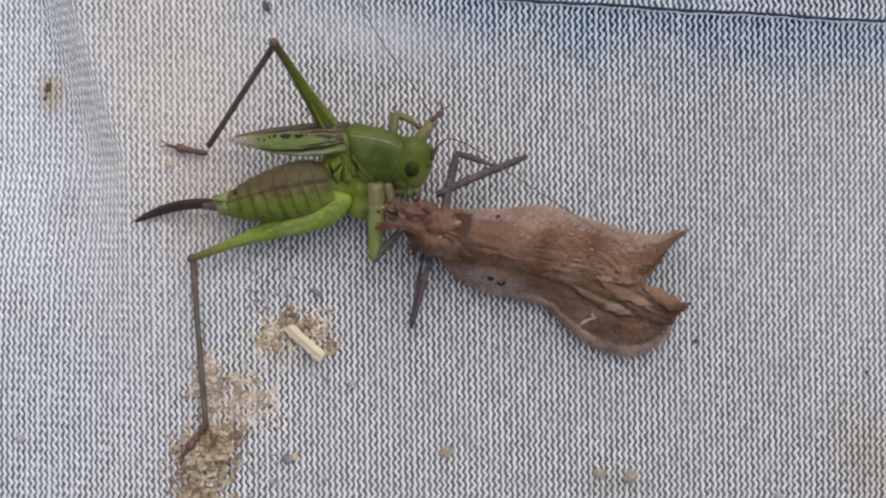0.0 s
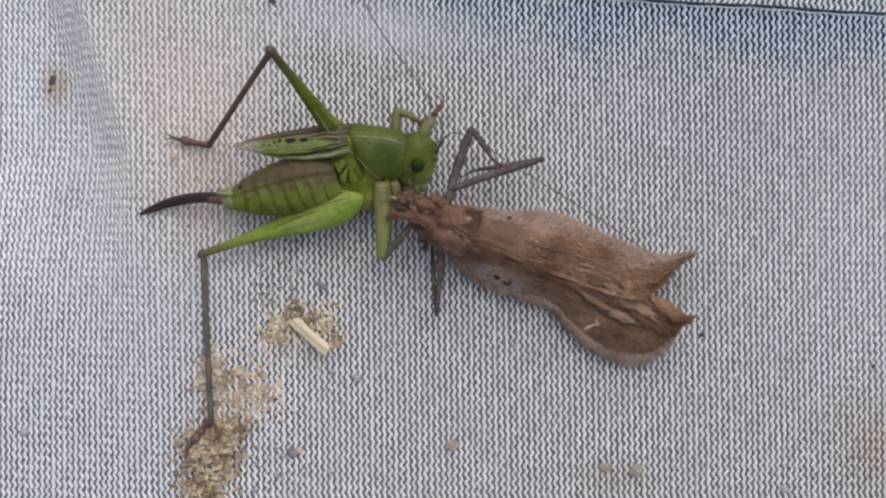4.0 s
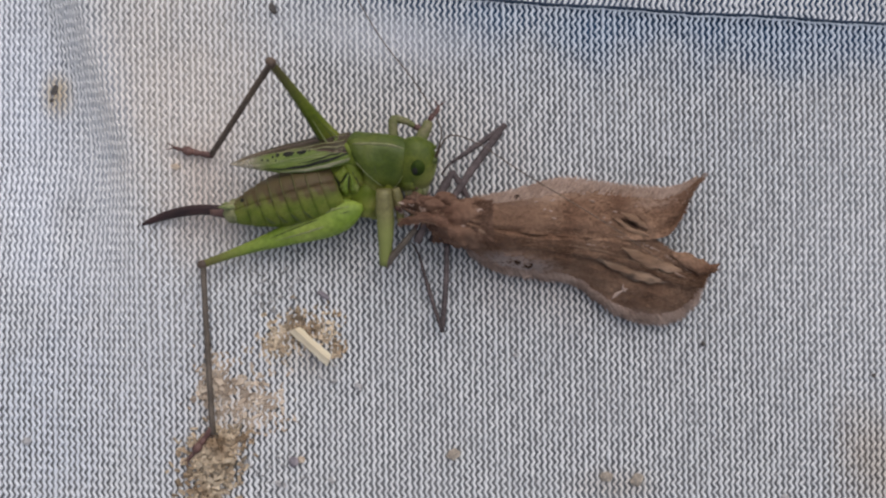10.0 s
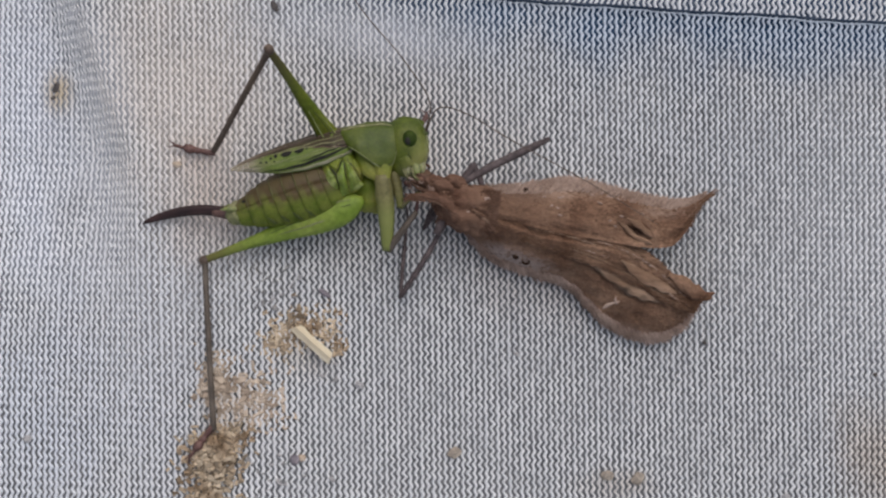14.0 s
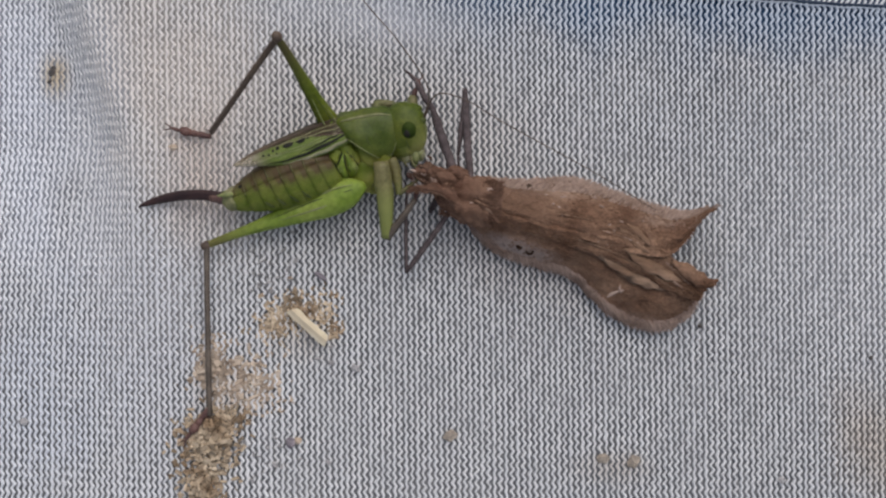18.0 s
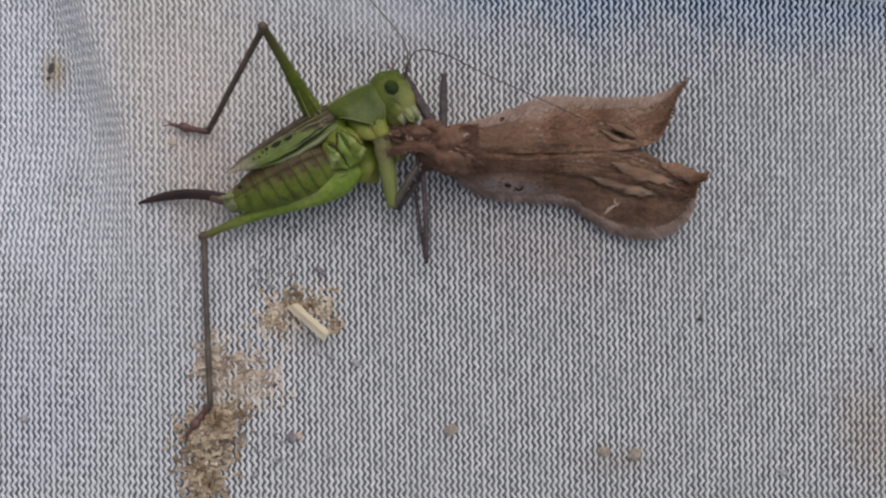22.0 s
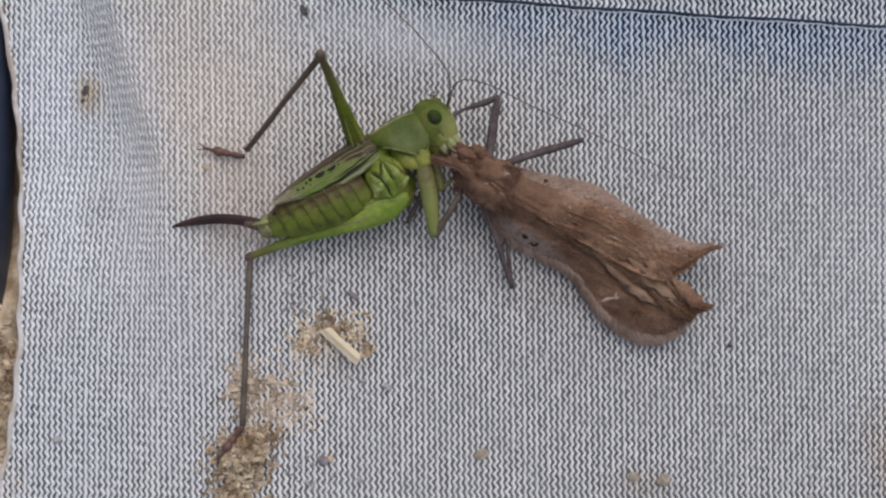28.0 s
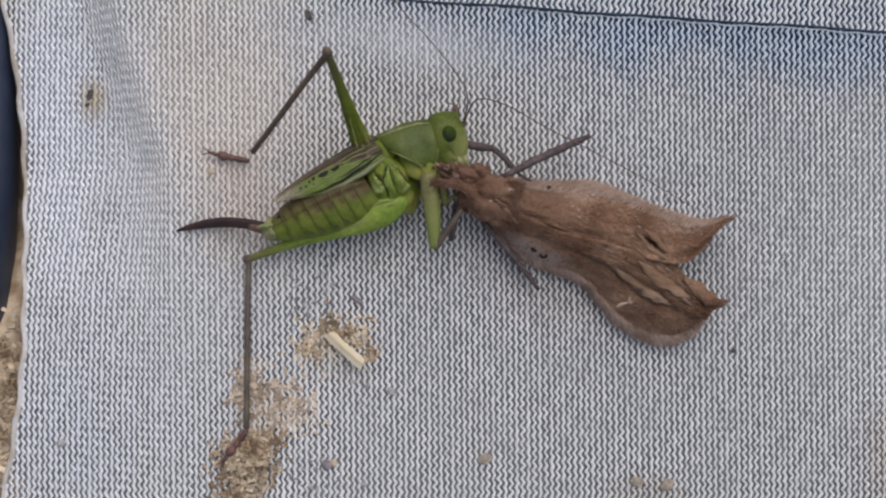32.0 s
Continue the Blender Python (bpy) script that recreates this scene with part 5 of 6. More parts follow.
    dot(up, moth_upper, 0.0, 5.55, 0.28, 0.34)
    mk = [Vector((8.6 + dx, -2.8 + dy, 2.45)) for dx, dy in ((-0.9, -0.5), (-0.2, 0.0), (0.5, 0.3))]
    part("pale_mark", tube(mk, [0.04, 0.15, 0.11, 0.06], 7, 0.4, steps=12, wobble=0.9), MOTH_FRINGE, low)
    part("pale_mark", tube([(8.9, -2.75, 2.42), (8.7, -2.4, 2.5), (8.75, -2.1, 2.5)], [0.08, 0.11, 0.03], 6, steps=8, wobble=0.8), MOTH_FRINGE, low)

    rng = random.Random(21)

    def on_thorax(x, y):
        half = lerp_list([0.9, 1.4, 1.6, 1.85, 2.1, 2.2, 2.0], min(1.0, max(0.0, (x + 9.3) / 9.5)))
        mid = 3.9 - 0.09 * (x + 9.3)
        return 2.2 + 0.8 * half * math.sqrt(max(0.0, 1 - ((y - mid) / half) ** 2))
    # thin ragged ridges along the neck; dark lines paint the shade of chewed crevices
    for i in range(30):
        x, y = -4.8 + rng.uniform(-2.4, 2.0), 3.6 + rng.uniform(-1.3, 1.3)
        a, l = rng.uniform(-0.5, 0.3), rng.uniform(0.7, 1.7)
        pts = [(x + k * l * math.cos(a), y + k * l * math.sin(a) + 0.1 * rng.uniform(-1, 1), on_thorax(x + k * l * math.cos(a), y + k * l * math.sin(a)) + h) for k, h in ((-0.5, -0.06), (-0.1, 0.05), (0.2, 0.04), (0.5, -0.06))]
        part("torn_tuft", tube(pts, [0.02, 0.10, 0.13, 0.11, 0.02], 8, 0.6, steps=12, wobble=0.9), (MOTH_PALE, MOTH_FUR, MOTH_FUR, MOTH_FRINGE)[i % 4], th)
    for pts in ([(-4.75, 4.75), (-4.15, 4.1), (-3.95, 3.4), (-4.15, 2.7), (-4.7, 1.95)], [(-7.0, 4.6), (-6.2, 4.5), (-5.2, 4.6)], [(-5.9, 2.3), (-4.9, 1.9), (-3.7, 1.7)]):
        part("crevice_shade", tube([(x, y, on_thorax(x, y)) for x, y in pts], [0.02, 0.09, 0.12, 0.02], 8, 0.5, steps=16, wobble=0.9), MOTH_DARK, th, "dark line painted as shade between neck folds")
    for _ in range(26):
        u, v = rng.uniform(0.2, 0.85), rng.uniform(0.1, 0.75)
        p = Vector(moth_upper(u, v))
        q = Vector(moth_upper(u + 0.012, v + rng.uniform(-0.03, 0.03)))
        part("pale_fleck", tube([p + Vector((0, 0, 0.02)), (p + q) / 2 + Vector((0, 0, 0.05)), q + Vector((0, 0, 0.02))], [0.03, 0.09, 0.03], 6, 0.5, steps=5, wobble=0.8), MOTH_FRINGE, up)

    def on_ball(c, r):
        def pick(rng):
            d = Vector((rng.gauss(0, 1), rng.gauss(0, 1), abs(rng.gauss(0, 1)))).normalized()
            return (c[0] + d.x * r[0], c[1] + d.y * r[1], c[2] + d.z * r[2]), d
        return pick
    fur("fur", lambda r: (lambda x, y: ((x, y, on_thorax(x, y)), (0.3, 0.5 * (y - 3.6), 0.5)))(r.uniform(-7.4, -2.4), 3.6 + r.uniform(-1.7, 1.6)), th, 3200, 0.5, 1, mat=MOTH_FUR)
    fur("fur", on_ball((-8.2, 4.8, 2.4), (0.9, 0.85, 0.9)), hd, 320, 0.42, 2)

    def low_edge(rng):
        u = rng.uniform(0.02, 0.98)
        p = Vector(moth_lower(u, 1 - 0.10 * rng.random() ** 2))
        return p, (0.3, -1, -0.1)

    def up_edge(rng):
        u = rng.uniform(0.02, 0.85)
        return Vector(moth_upper(u, 0.22 * rng.random() ** 2)), (0.4, 1, 0)

    def low_face(rng):
        u, v = rng.random(), rng.random()
        return Vector(moth_lower(u, v)), (0.8, -0.2, 0.35)

    def up_face(rng):
        u, v = rng.random() * 0.95, rng.random()
        return Vector(moth_upper(u, v)), (0.8, 0.1, 0.35)
    fur("fringe", low_edge, low, 5200, 0.75, 3, (0.6, -0.2, 0), mat=MOTH_FRINGE)
    fur("fringe", up_edge, up, 4200, 0.62, 4, (0.8, 0.2, 0), mat=MOTH_FRINGE)
    fur("scale_dust", low_face, low, 3600, 0.34, 5, mat=MOTH_DUST)
    def band_face(rng):
        return Vector(fold_band(0.05 + 0.93 * rng.random(), rng.random())) + Vector((0, 0, 0.08)), (0.9, -0.15, 0.25)
    fur("scale_dust", band_face, mid, 3200, 0.55, 7, mat=MOTH_DUST)
    def snout_face(rng):
        k = rng.random()
        return Vector((-10.0 + 4.0 * k, 3.55 + 0.3 * math.sin(2.4 * k) + rng.gauss(0, 0.18) - 0.7 * max(0.0, k - 0.7), 3.35 + 0.85 * k)), (-0.6, rng.gauss(0, 0.6), 0.3)
    fur("fur", snout_face, tongue, 420, 0.4, 8, (-0.6, 0, 0.1), mat=MOTH_FUR)
    fur("scale_dust", up_face, up, 3200, 0.34, 6, mat=MOTH_DUST)
    g = dict(root=root, upper=up)
    g["U"] = moth_leg(root, 8.4, 5.6, 1.2, "mauve-grey scaly leg stretched outwards")
    g["U2"] = moth_leg(root, 6.8, 2.9, 1.4, "mauve-grey scaly leg, bent")
    g["D"] = moth_leg(root, 8.0, 7.0, 0.9, "long mauve-grey scaly hind leg hanging down")
    g["D2"] = moth_leg(root, 4.6, 3.2, 0.85, "mauve-grey scaly leg, bent under")
    # scraps torn loose at the jaws
    for i in range(26):
        bm = bmesh.new()
        x, y = -9.0 + rng.gauss(0, 0.6), 5.0 + rng.gauss(0, 0.5)
        k = rng.uniform(0.18, 0.5)
        pts = [(x, y, 2.4 + rng.uniform(-0.5, 0.9))]
        for _ in range(3):
            q = pts[-1]
            pts.append((q[0] + k * rng.uniform(-1, 1), q[1] + k * rng.uniform(-0.8, 0.8), q[2] + 0.2 * rng.uniform(-1, 1)))
        tube(pts, [0.03, 0.5 * k, 0.4 * k, 0.02], 7, 0.5, steps=9, wobble=1.0, bm=bm)
        part("torn_scrap", bm, (MOTH_DARK, MOTH_FUR, MOTH_EYE, MOTH_DARK, MOTH_FRINGE)[i % 5], root)
    return g


# ---- build ----
ground()
liner()
hem()
selvedge()
navy_tube()
CRICKET = cricket()
MOTH = moth()
wood_chip()
sawdust_heap("sawdust_heap", "small heap of tan sawdust under the cricket's hind foot", SAWDUST,
             [(-20.4, -17.4, 2.6, 1.2, 0.7, 4), (-20.5, -19.2, 2.3, 2.2, 1.0, 6), (-21.2, -22.6, 2.0, 3.2, 0.9, 6), (-18.8, -16.5, 1.8, 0.9, 0.4, 2)], 900, 0.31, 11)
sawdust_heap("sawdust_scatter", "thin scatter of dull sawdust caught under the netting", SAWDUST_DULL,
             [(-20.5, -12.2, 1.5, 2.6, 0.3, 5), (-17.8, -12.8, 3.4, 2.6, 0.2, 4), (-17.0, -14.6, 3.6, 2.0, 0.15, 2)], 430, 0.40, 12, sink=0.2)
sawdust_heap("sawdust_scatter", "ring of tan sawdust caught in the netting round a wood splinter", SAWDUST,
             [(-13.2, -6.9, 2.8, 1.8, 0.35, 4), (-14.7, -8.2, 2.0, 1.7, 0.3, 4), (-11.2, -7.2, 2.0, 2.0, 0.3, 3), (-9.6, -9.0, 0.8, 0.8, 0.3, 1)], 360, 0.33, 13, sink=0.2)
sawdust_heap("sawdust_scatter", "few grey grains on the netting", GRIT,
             [(-14.6, -3.6, 3.4, 2.6, 0.2, 3), (-16.0, -20.5, 3.5, 3.5, 0.15, 2), (-11.5, -10.5, 3, 2, 0.15, 1)], 60, 0.24, 14)
sawdust_heap("sawdust_drift", "drift of coarse tan sawdust lying beside the netting's edge", SAWDUST,
             [(-43.4, -19, 2.4, 6, 1.2, 4), (-42.8, -24, 4.0, 8, 1.5, 4), (-42.8, -14, 1.2, 5, 0.8, 2), (-43.6, -15, 3.0, 6, 1.0, 2), (-43.2, -19, 1.6, 9, 0.8, 5)], 2700, 0.44, 15, base=-3.2)
for row in ((-34.5, 14.1, 0.26, GRIT_DARK, 2.2, 70, "small brown flake in a beige stain"), (-34.75, 13.2, 0.16, GRIT_DARK, 1.6, 40, "dark speck of dirt in a brown stain"), (-10.75, -4.05, 0.26, GRIT_GREY, 2.6, -35, "grey sliver of dirt on white netting"),
            (-7.65, -12.15, 0.30, GRIT, 1.5, -40, "grey grain of grit on white netting"), (-13.4, -18.75, 0.46, GRIT_GREY, 1.1, 70, "dark grey crumb on white netting"),
            (-12.75, -18.6, 0.32, SAWDUST_DULL, 1.2, 10, "small brownish crumb on white netting"), (22.8, -8.4, 0.21, GRIT_DARK, 1.1, 0, "tiny dark crumb on white netting"),
            (0.7, -18.1, 0.5, CRUMB, 1.2, 30, "pale pinkish crumb on white netting"), (14.2, -20.1, 0.45, CRUMB, 1.3, 0, "pale brownish crumb on white netting"),
            (16.9, -20.4, 0.55, CRUMB, 1.2, 50, "pale brownish crumb on white netting"), (-37.0, -16.9, 0.35, GRIT, 1.2, 0, "small grey crumb on white netting"),
            (-23.8, 7.35, 0.28, SAWDUST_DULL, 1.5, 0, "small pale crumb on white netting"), (37.9, -11.2, 0.2, GRIT_DARK, 1.0, 0, "tiny dark crumb on white netting"),
            (-15.2, 21.3, 0.3, GRIT_DARK, 1.8, -60, "dark sliver of dirt on white netting"), (8.5, 2.7, 0.4, GRIT, 1.2, 0, "small grey crumb on white netting"),
            (6.2, -9.4, 0.2, GRIT, 1.2, 0, "faint grey speck on white netting"), (30.0, -22.0, 0.3, GRIT, 1.3, 0, "faint grey speck on white netting")):
    grain("crumb", row[6], row[0], row[1], row[2], row[3], int(abs(row[0]) * 10), row[4], row[5])


# ---- what moves ----
# cricket: seconds; abdomen x, y, yaw; wing root x, y, yaw; pronotum x, y, yaw, roll
CRICKET_ROWS = [
    (0, -18.14, 3.6, 7.11, -7.15, 8.41, 0.7, -7.11, 8.39, -13.56, 35), (0.5, -18.15, 3.67, 6.45, -7.17, 8.01, -0.54, -7.1, 7.97, -17.98, 36.5),
    (1, -18.15, 3.66, 6.58, -7.18, 7.85, -0.29, -7.16, 7.84, -13.98, 38), (1.5, -18.14, 3.62, 6.88, -7.18, 7.77, 0.27, -7.19, 7.77, -12.63, 38),
    (2, -18.14, 3.61, 7.03, -7.19, 7.71, 0.56, -7.32, 7.75, -8.76, 38), (2.5, -18.14, 3.6, 7.1, -7.21, 7.72, 0.68, -7.35, 7.75, -8.17, 36.5),
    (3, -18.13, 3.58, 7.31, -7.24, 7.72, 1.09, -7.42, 7.76, -7.83, 35), (3.5, -18.12, 3.5, 7.99, -7.21, 7.69, 2.38, -7.35, 7.73, -7.97, 34.67),
    (5.5, -18.1, 3.41, 8.84, -7.11, 7.56, 3.98, -7.2, 7.58, -9.89, 33.33), (6, -18.09, 3.37, 9.15, -7.12, 7.62, 4.58, -7.18, 7.63, -8.93, 33),
    (6.5, -18.08, 3.33, 9.57, -7.16, 7.77, 5.37, -7.22, 7.78, -9.77, 31.5), (7, -18.07, 3.29, 9.93, -7.25, 7.97, 6.05, -7.52, 8.03, -8.08, 30),
    (7.5, -18.06, 3.26, 10.13, -7.31, 8.01, 6.44, -7.72, 8.08, -4.99, 30), (8, -18.06, 3.26, 10.19, -7.31, 7.81, 6.56, -7.34, 7.82, -8.39, 30),
    (8.5, -18.06, 3.23, 10.42, -7.31, 7.65, 6.99, -7.42, 7.68, -9.78, 31), (9, -18.05, 3.2, 10.76, -7.34, 7.71, 7.62, -7.48, 7.73, -0.71, 32),
    (9.5, -18.05, 3.19, 10.83, -7.39, 7.8, 7.76, -7.66, 7.79, 5.6, 31), (10, -18.05, 3.19, 10.78, -7.45, 7.83, 7.67, -7.46, 7.83, -5.28, 30),
    (10.5, -18.04, 3.17, 10.99, -7.51, 7.93, 8.07, -7.96, 7.93, 1.73, 20), (11, -18.03, 3.11, 11.55, -7.56, 8.04, 9.12, -7.99, 8, 2.76, 10),
    (11.5, -18.02, 3.04, 12.16, -7.63, 8.09, 10.29, -7.89, 8.04, 5.9, 7), (12, -18, 2.97, 12.79, -7.7, 8.2, 11.49, -7.99, 8.13, 8.17, 4),
    (12.5, -17.99, 2.94, 13.05, -7.72, 8.27, 11.97, -8.09, 8.27, -0.83, 13), (13, -18, 2.97, 12.79, -7.73, 8.18, 11.47, -7.86, 8.2, -4.96, 22),
    (13.5, -17.99, 2.94, 13.06, -7.75, 8.13, 12, -7.97, 8.15, -5.88, 13), (14, -17.98, 2.86, 13.8, -7.77, 8.22, 13.39, -8.27, 8.13, 5.97, 4),
    (14.5, -17.97, 2.83, 14.03, -7.79, 8.25, 13.84, -8.22, 8.19, 3.21, 3.83), (16.5, -17.93, 2.65, 15.68, -7.72, 8.15, 16.96, -8.03, 8.05, 11.48, 3.17),
    (17, -17.94, 2.68, 15.39, -7.5, 8.01, 16.41, -7.88, 7.89, 13.02, 3), (17.5, -17.93, 2.67, 15.55, -7.36, 7.94, 16.71, -7.67, 7.86, 12.73, 13.5),
    (18, -17.91, 2.58, 16.36, -7.33, 7.95, 18.25, -8.05, 7.88, 8.26, 24), (18.5, -17.89, 2.45, 17.53, -7.38, 7.84, 20.48, -7.67, 7.82, 2.11, 12),
    (19, -17.85, 2.27, 19.11, -7.56, 7.95, 23.47, -7.81, 7.84, 16.98, 0), (19.5, -17.81, 2.12, 20.54, -7.85, 8.41, 26.19, -8, 8.3, 31.44, -2),
    (20, -17.79, 2.03, 21.3, -8.08, 8.66, 27.62, -8.13, 8.63, 25.09, -4), (20.5, -17.79, 2.03, 21.36, -8.2, 8.56, 27.73, -8.2, 8.56, 26.2, -3.5),
    (21, -17.81, 2.11, 20.63, -8.21, 8.32, 26.34, -8.28, 8.29, 18.81, -3), (21.5, -17.82, 2.14, 20.35, -8.28, 8.26, 25.83, -8.28, 8.26, 19.14, -3),
    (22, -17.8, 2.06, 21.03, -8.45, 8.46, 27.11, -8.51, 8.42, 27.65, -3), (22.5, -17.79, 2.01, 21.47, -8.52, 8.55, 27.94, -8.69, 8.42, 30.67, -3.5),
    (23, -17.79, 1.99, 21.65, -8.54, 8.49, 28.29, -8.71, 8.38, 26.79, -4), (23.5, -17.79, 2.01, 21.51, -8.45, 8.4, 28.03, -8.86, 8.21, 19.52, -2),
    (24, -17.8, 2.05, 21.13, -8.21, 8.28, 27.3, -8.48, 8.12, 25.14, 0), (24.5, -17.79, 1.99, 21.68, -8.13, 8.28, 28.34, -8.12, 8.28, 24.81, 0),
    (26.5, -17.81, 2.09, 20.81, -7.79, 8.13, 26.69, -7.89, 8.11, 12.43, 0), (27, -17.8, 2.05, 21.18, -7.77, 8.19, 27.38, -7.87, 8.13, 25.7, 0),
    (27.5, -17.79, 2, 21.6, -7.77, 8.24, 28.18, -7.67, 8.3, 26.76, 0), (28, -17.78, 1.95, 22.01, -7.79, 8.26, 28.96, -7.82, 8.23, 28.44, 0),
    (28.5, -17.78, 1.94, 22.12, -7.78, 8.23, 29.17, -7.77, 8.24, 24.12, 2.5), (29, -17.78, 1.98, 21.81, -7.74, 8.17, 28.58, -7.84, 8.11, 22.05, 5),
    (29.5, -17.79, 2, 21.58, -7.71, 8.13, 28.16, -7.85, 8.07, 19.63, 4), (30, -17.79, 1.99, 21.67, -7.74, 8.18, 28.33, -7.81, 8.14, 23.11, 3),
    (30.5, -17.78, 1.99, 21.72, -7.78, 8.28, 28.41, -7.9, 8.2, 27.9, 1.5), (31, -17.79, 2.01, 21.46, -7.81, 8.4, 27.92, -7.36, 8.68, 25.95, 0),
    (31.5, -17.8, 2.07, 20.98, -7.8, 8.47, 27.02, -7.52, 8.56, 13.01, 4), (32, -17.81, 2.1, 20.67, -7.81, 8.48, 26.42, -7.6, 8.55, 15.67, 8),
]
# knees: seconds; far knee x, y; near knee x, y
KNEE_ROWS = [
    (0, -12.54, 15.62, -21.49, -1), (0.5, -12.4, 15.1, -21.46, -1.13), (1, -12.87, 14.88, -21.13, -1.2),
    (1.5, -12.9, 14.63, -21.06, -1.27), (2, -13.01, 14.56, -21.07, -1.24), (2.5, -13.09, 14.69, -21.09, -1.2),
    (3, -13.24, 14.71, -21.06, -1.1), (3.5, -13.28, 14.57, -21.1, -1.2), (5.5, -13.32, 14.04, -20.71, -1.2),
    (6, -13.28, 14.12, -21.14, -1.36), (6.5, -13.23, 14.23, -21.12, -1.31), (7, -13.73, 14.82, -21.32, -0.86),
    (7.5, -13.82, 14.66, -21.19, -0.97), (8, -13.74, 14.41, -21.17, -1.16), (8.5, -13.41, 13.91, -21.19, -1.42),
    (9, -13.49, 14.2, -21.13, -1.42), (9.5, -13.72, 14.47, -21.14, -1.2), (10, -13.41, 14.38, -21.19, -1.29),
    (10.5, -13.76, 14.78, -21.67, -1.15), (11, -13.72, 15.07, -21.25, -1.07), (11.5, -13.72, 15.04, -21.25, -1.04),
    (12, -13.68, 15.25, -21.2, -1.04), (12.5, -13.7, 15.36, -21.21, -0.99), (13, -13.7, 15.13, -21.24, -1.13),
    (13.5, -13.37, 14.77, -21.16, -1.2), (14, -13.7, 15.19, -21.15, -1.11), (14.5, -13.79, 15.06, -21.24, -1.2),
    (16.5, -13.31, 15.04, -20.77, -1.04), (17, -13.29, 15.02, -20.7, -1.09), (17.5, -12.85, 14.77, -20.67, -1.28),
    (18, -12.75, 14.69, -20.64, -1.35), (18.5, -12.51, 14.2, -20.13, -1.35), (19, -12.93, 13.93, -20.2, -1.25),
    (19.5, -13.23, 15.3, -20.63, -0.79), (20, -13.23, 15.15, -20.65, -0.85), (20.5, -13.37, 15, -20.63, -0.81),
    (21, -13.11, 14.77, -20.66, -0.97), (21.5, -13.23, 14.69, -20.73, -1), (22, -13.71, 15, -20.86, -0.91),
    (22.5, -13.72, 15.34, -21.14, -0.86), (23, -13.31, 15.27, -21.18, -0.84), (23.5, -12.98, 15.54, -21.18, -0.6),
    (24, -12.57, 15.31, -20.71, -0.63), (24.5, -12.33, 15.33, -20.26, -0.81), (26.5, -12.04, 15.24, -19.82, -0.54),
    (27, -12.29, 15.29, -19.76, -0.51), (27.5, -12.17, 15.38, -19.73, -0.47), (28, -12.32, 15.11, -19.75, -0.62),
    (28.5, -12.26, 15.04, -19.72, -0.78), (29, -12.07, 14.93, -19.32, -0.77), (29.5, -12.01, 14.81, -19.29, -0.83),
    (30, -12.04, 15, -19.3, -0.61), (30.5, -12.26, 15.3, -19.73, -0.59), (31, -12.11, 15.47, -19.78, -0.78),
    (31.5, -12.1, 15.65, -19.84, -0.47), (32, -12.19, 15.73, -20.27, -0.46),
]
# moth: seconds, x, y, yaw
MOTH_ROWS = [
    (0, 4.64, -2.75, -5.09), (0.5, 4.44, -3.69, -8.16), (1, 5.02, -2.94, -7.67),
    (1.5, 4.91, -3.24, -8.76), (2, 4.84, -3.21, -8.79), (2.5, 4.81, -3.12, -8.82),
    (3, 4.79, -3.08, -9.04), (3.5, 4.74, -3.16, -8.97), (5.5, 4.67, -3.35, -11.04),
    (6, 4.73, -3.29, -11.25), (6.5, 4.74, -3.27, -11.31), (7, 4.54, -2.63, -5.89),
    (7.5, 5.04, -2.31, -8.44), (8, 5.74, -1.81, -1.97), (8.5, 6.31, -2.25, -1.42),
    (9, 6.68, -1.48, -0.04), (9.5, 6.67, -1.04, -0.01), (10, 6.34, -1.09, 1.33),
    (10.5, 5.65, -1.1, -1.11), (11, 5.45, -1.47, -4.04), (11.5, 5.46, -1.79, -5.05),
    (12, 5.59, -1.87, -5.2), (12.5, 4.83, -1.74, -9.12), (13, 5.53, -1.83, -7.69),
    (13.5, 6.14, -1.78, -8.03), (14, 6.06, -0.79, -8.33), (14.5, 6.2, -0.64, -7.49),
    (16.5, 6.31, -1.06, -8.36), (17, 6.39, -1.11, -8.54), (17.5, 6.63, -1.52, -8.95),
    (18, 6.73, -1.46, -7.31), (18.5, 7.15, 0.35, -1.37), (19, 7.54, 1.68, 0.44),
    (19.5, 5.5, 1.97, -8.29), (20, 6.38, 3.24, -0.37), (20.5, 6.06, 2.7, -1.87),
    (21, 6.46, 3.08, 4.43), (21.5, 6.39, 2.9, 5.5), (22, 5.8, 3.34, 5.3),
    (22.5, 5.57, 3.33, 6.57), (23, 5.61, 3.16, 8.57), (23.5, 5.98, 3.18, 6.12),
    (24, 5.82, 2.48, 5.58), (24.5, 6.14, 3.2, 10.71), (26.5, 4.49, 0.94, -17.51),
    (27, 4.57, 1.14, -16.99), (27.5, 4.55, 1.37, -16.44), (28, 4.46, 1.17, -18.04),
    (28.5, 5.03, 1.25, -15.19), (29, 5.13, 1.34, -15.57), (29.5, 5.65, 2.12, -7.2),
    (30, 4.93, 1.31, -13.6), (30.5, 4.34, 0.72, -18.18), (31, 4.17, 0.29, -16.99),
    (31.5, 4.73, 0.62, -11.54), (32, 4.86, 0.49, -12.55),
]
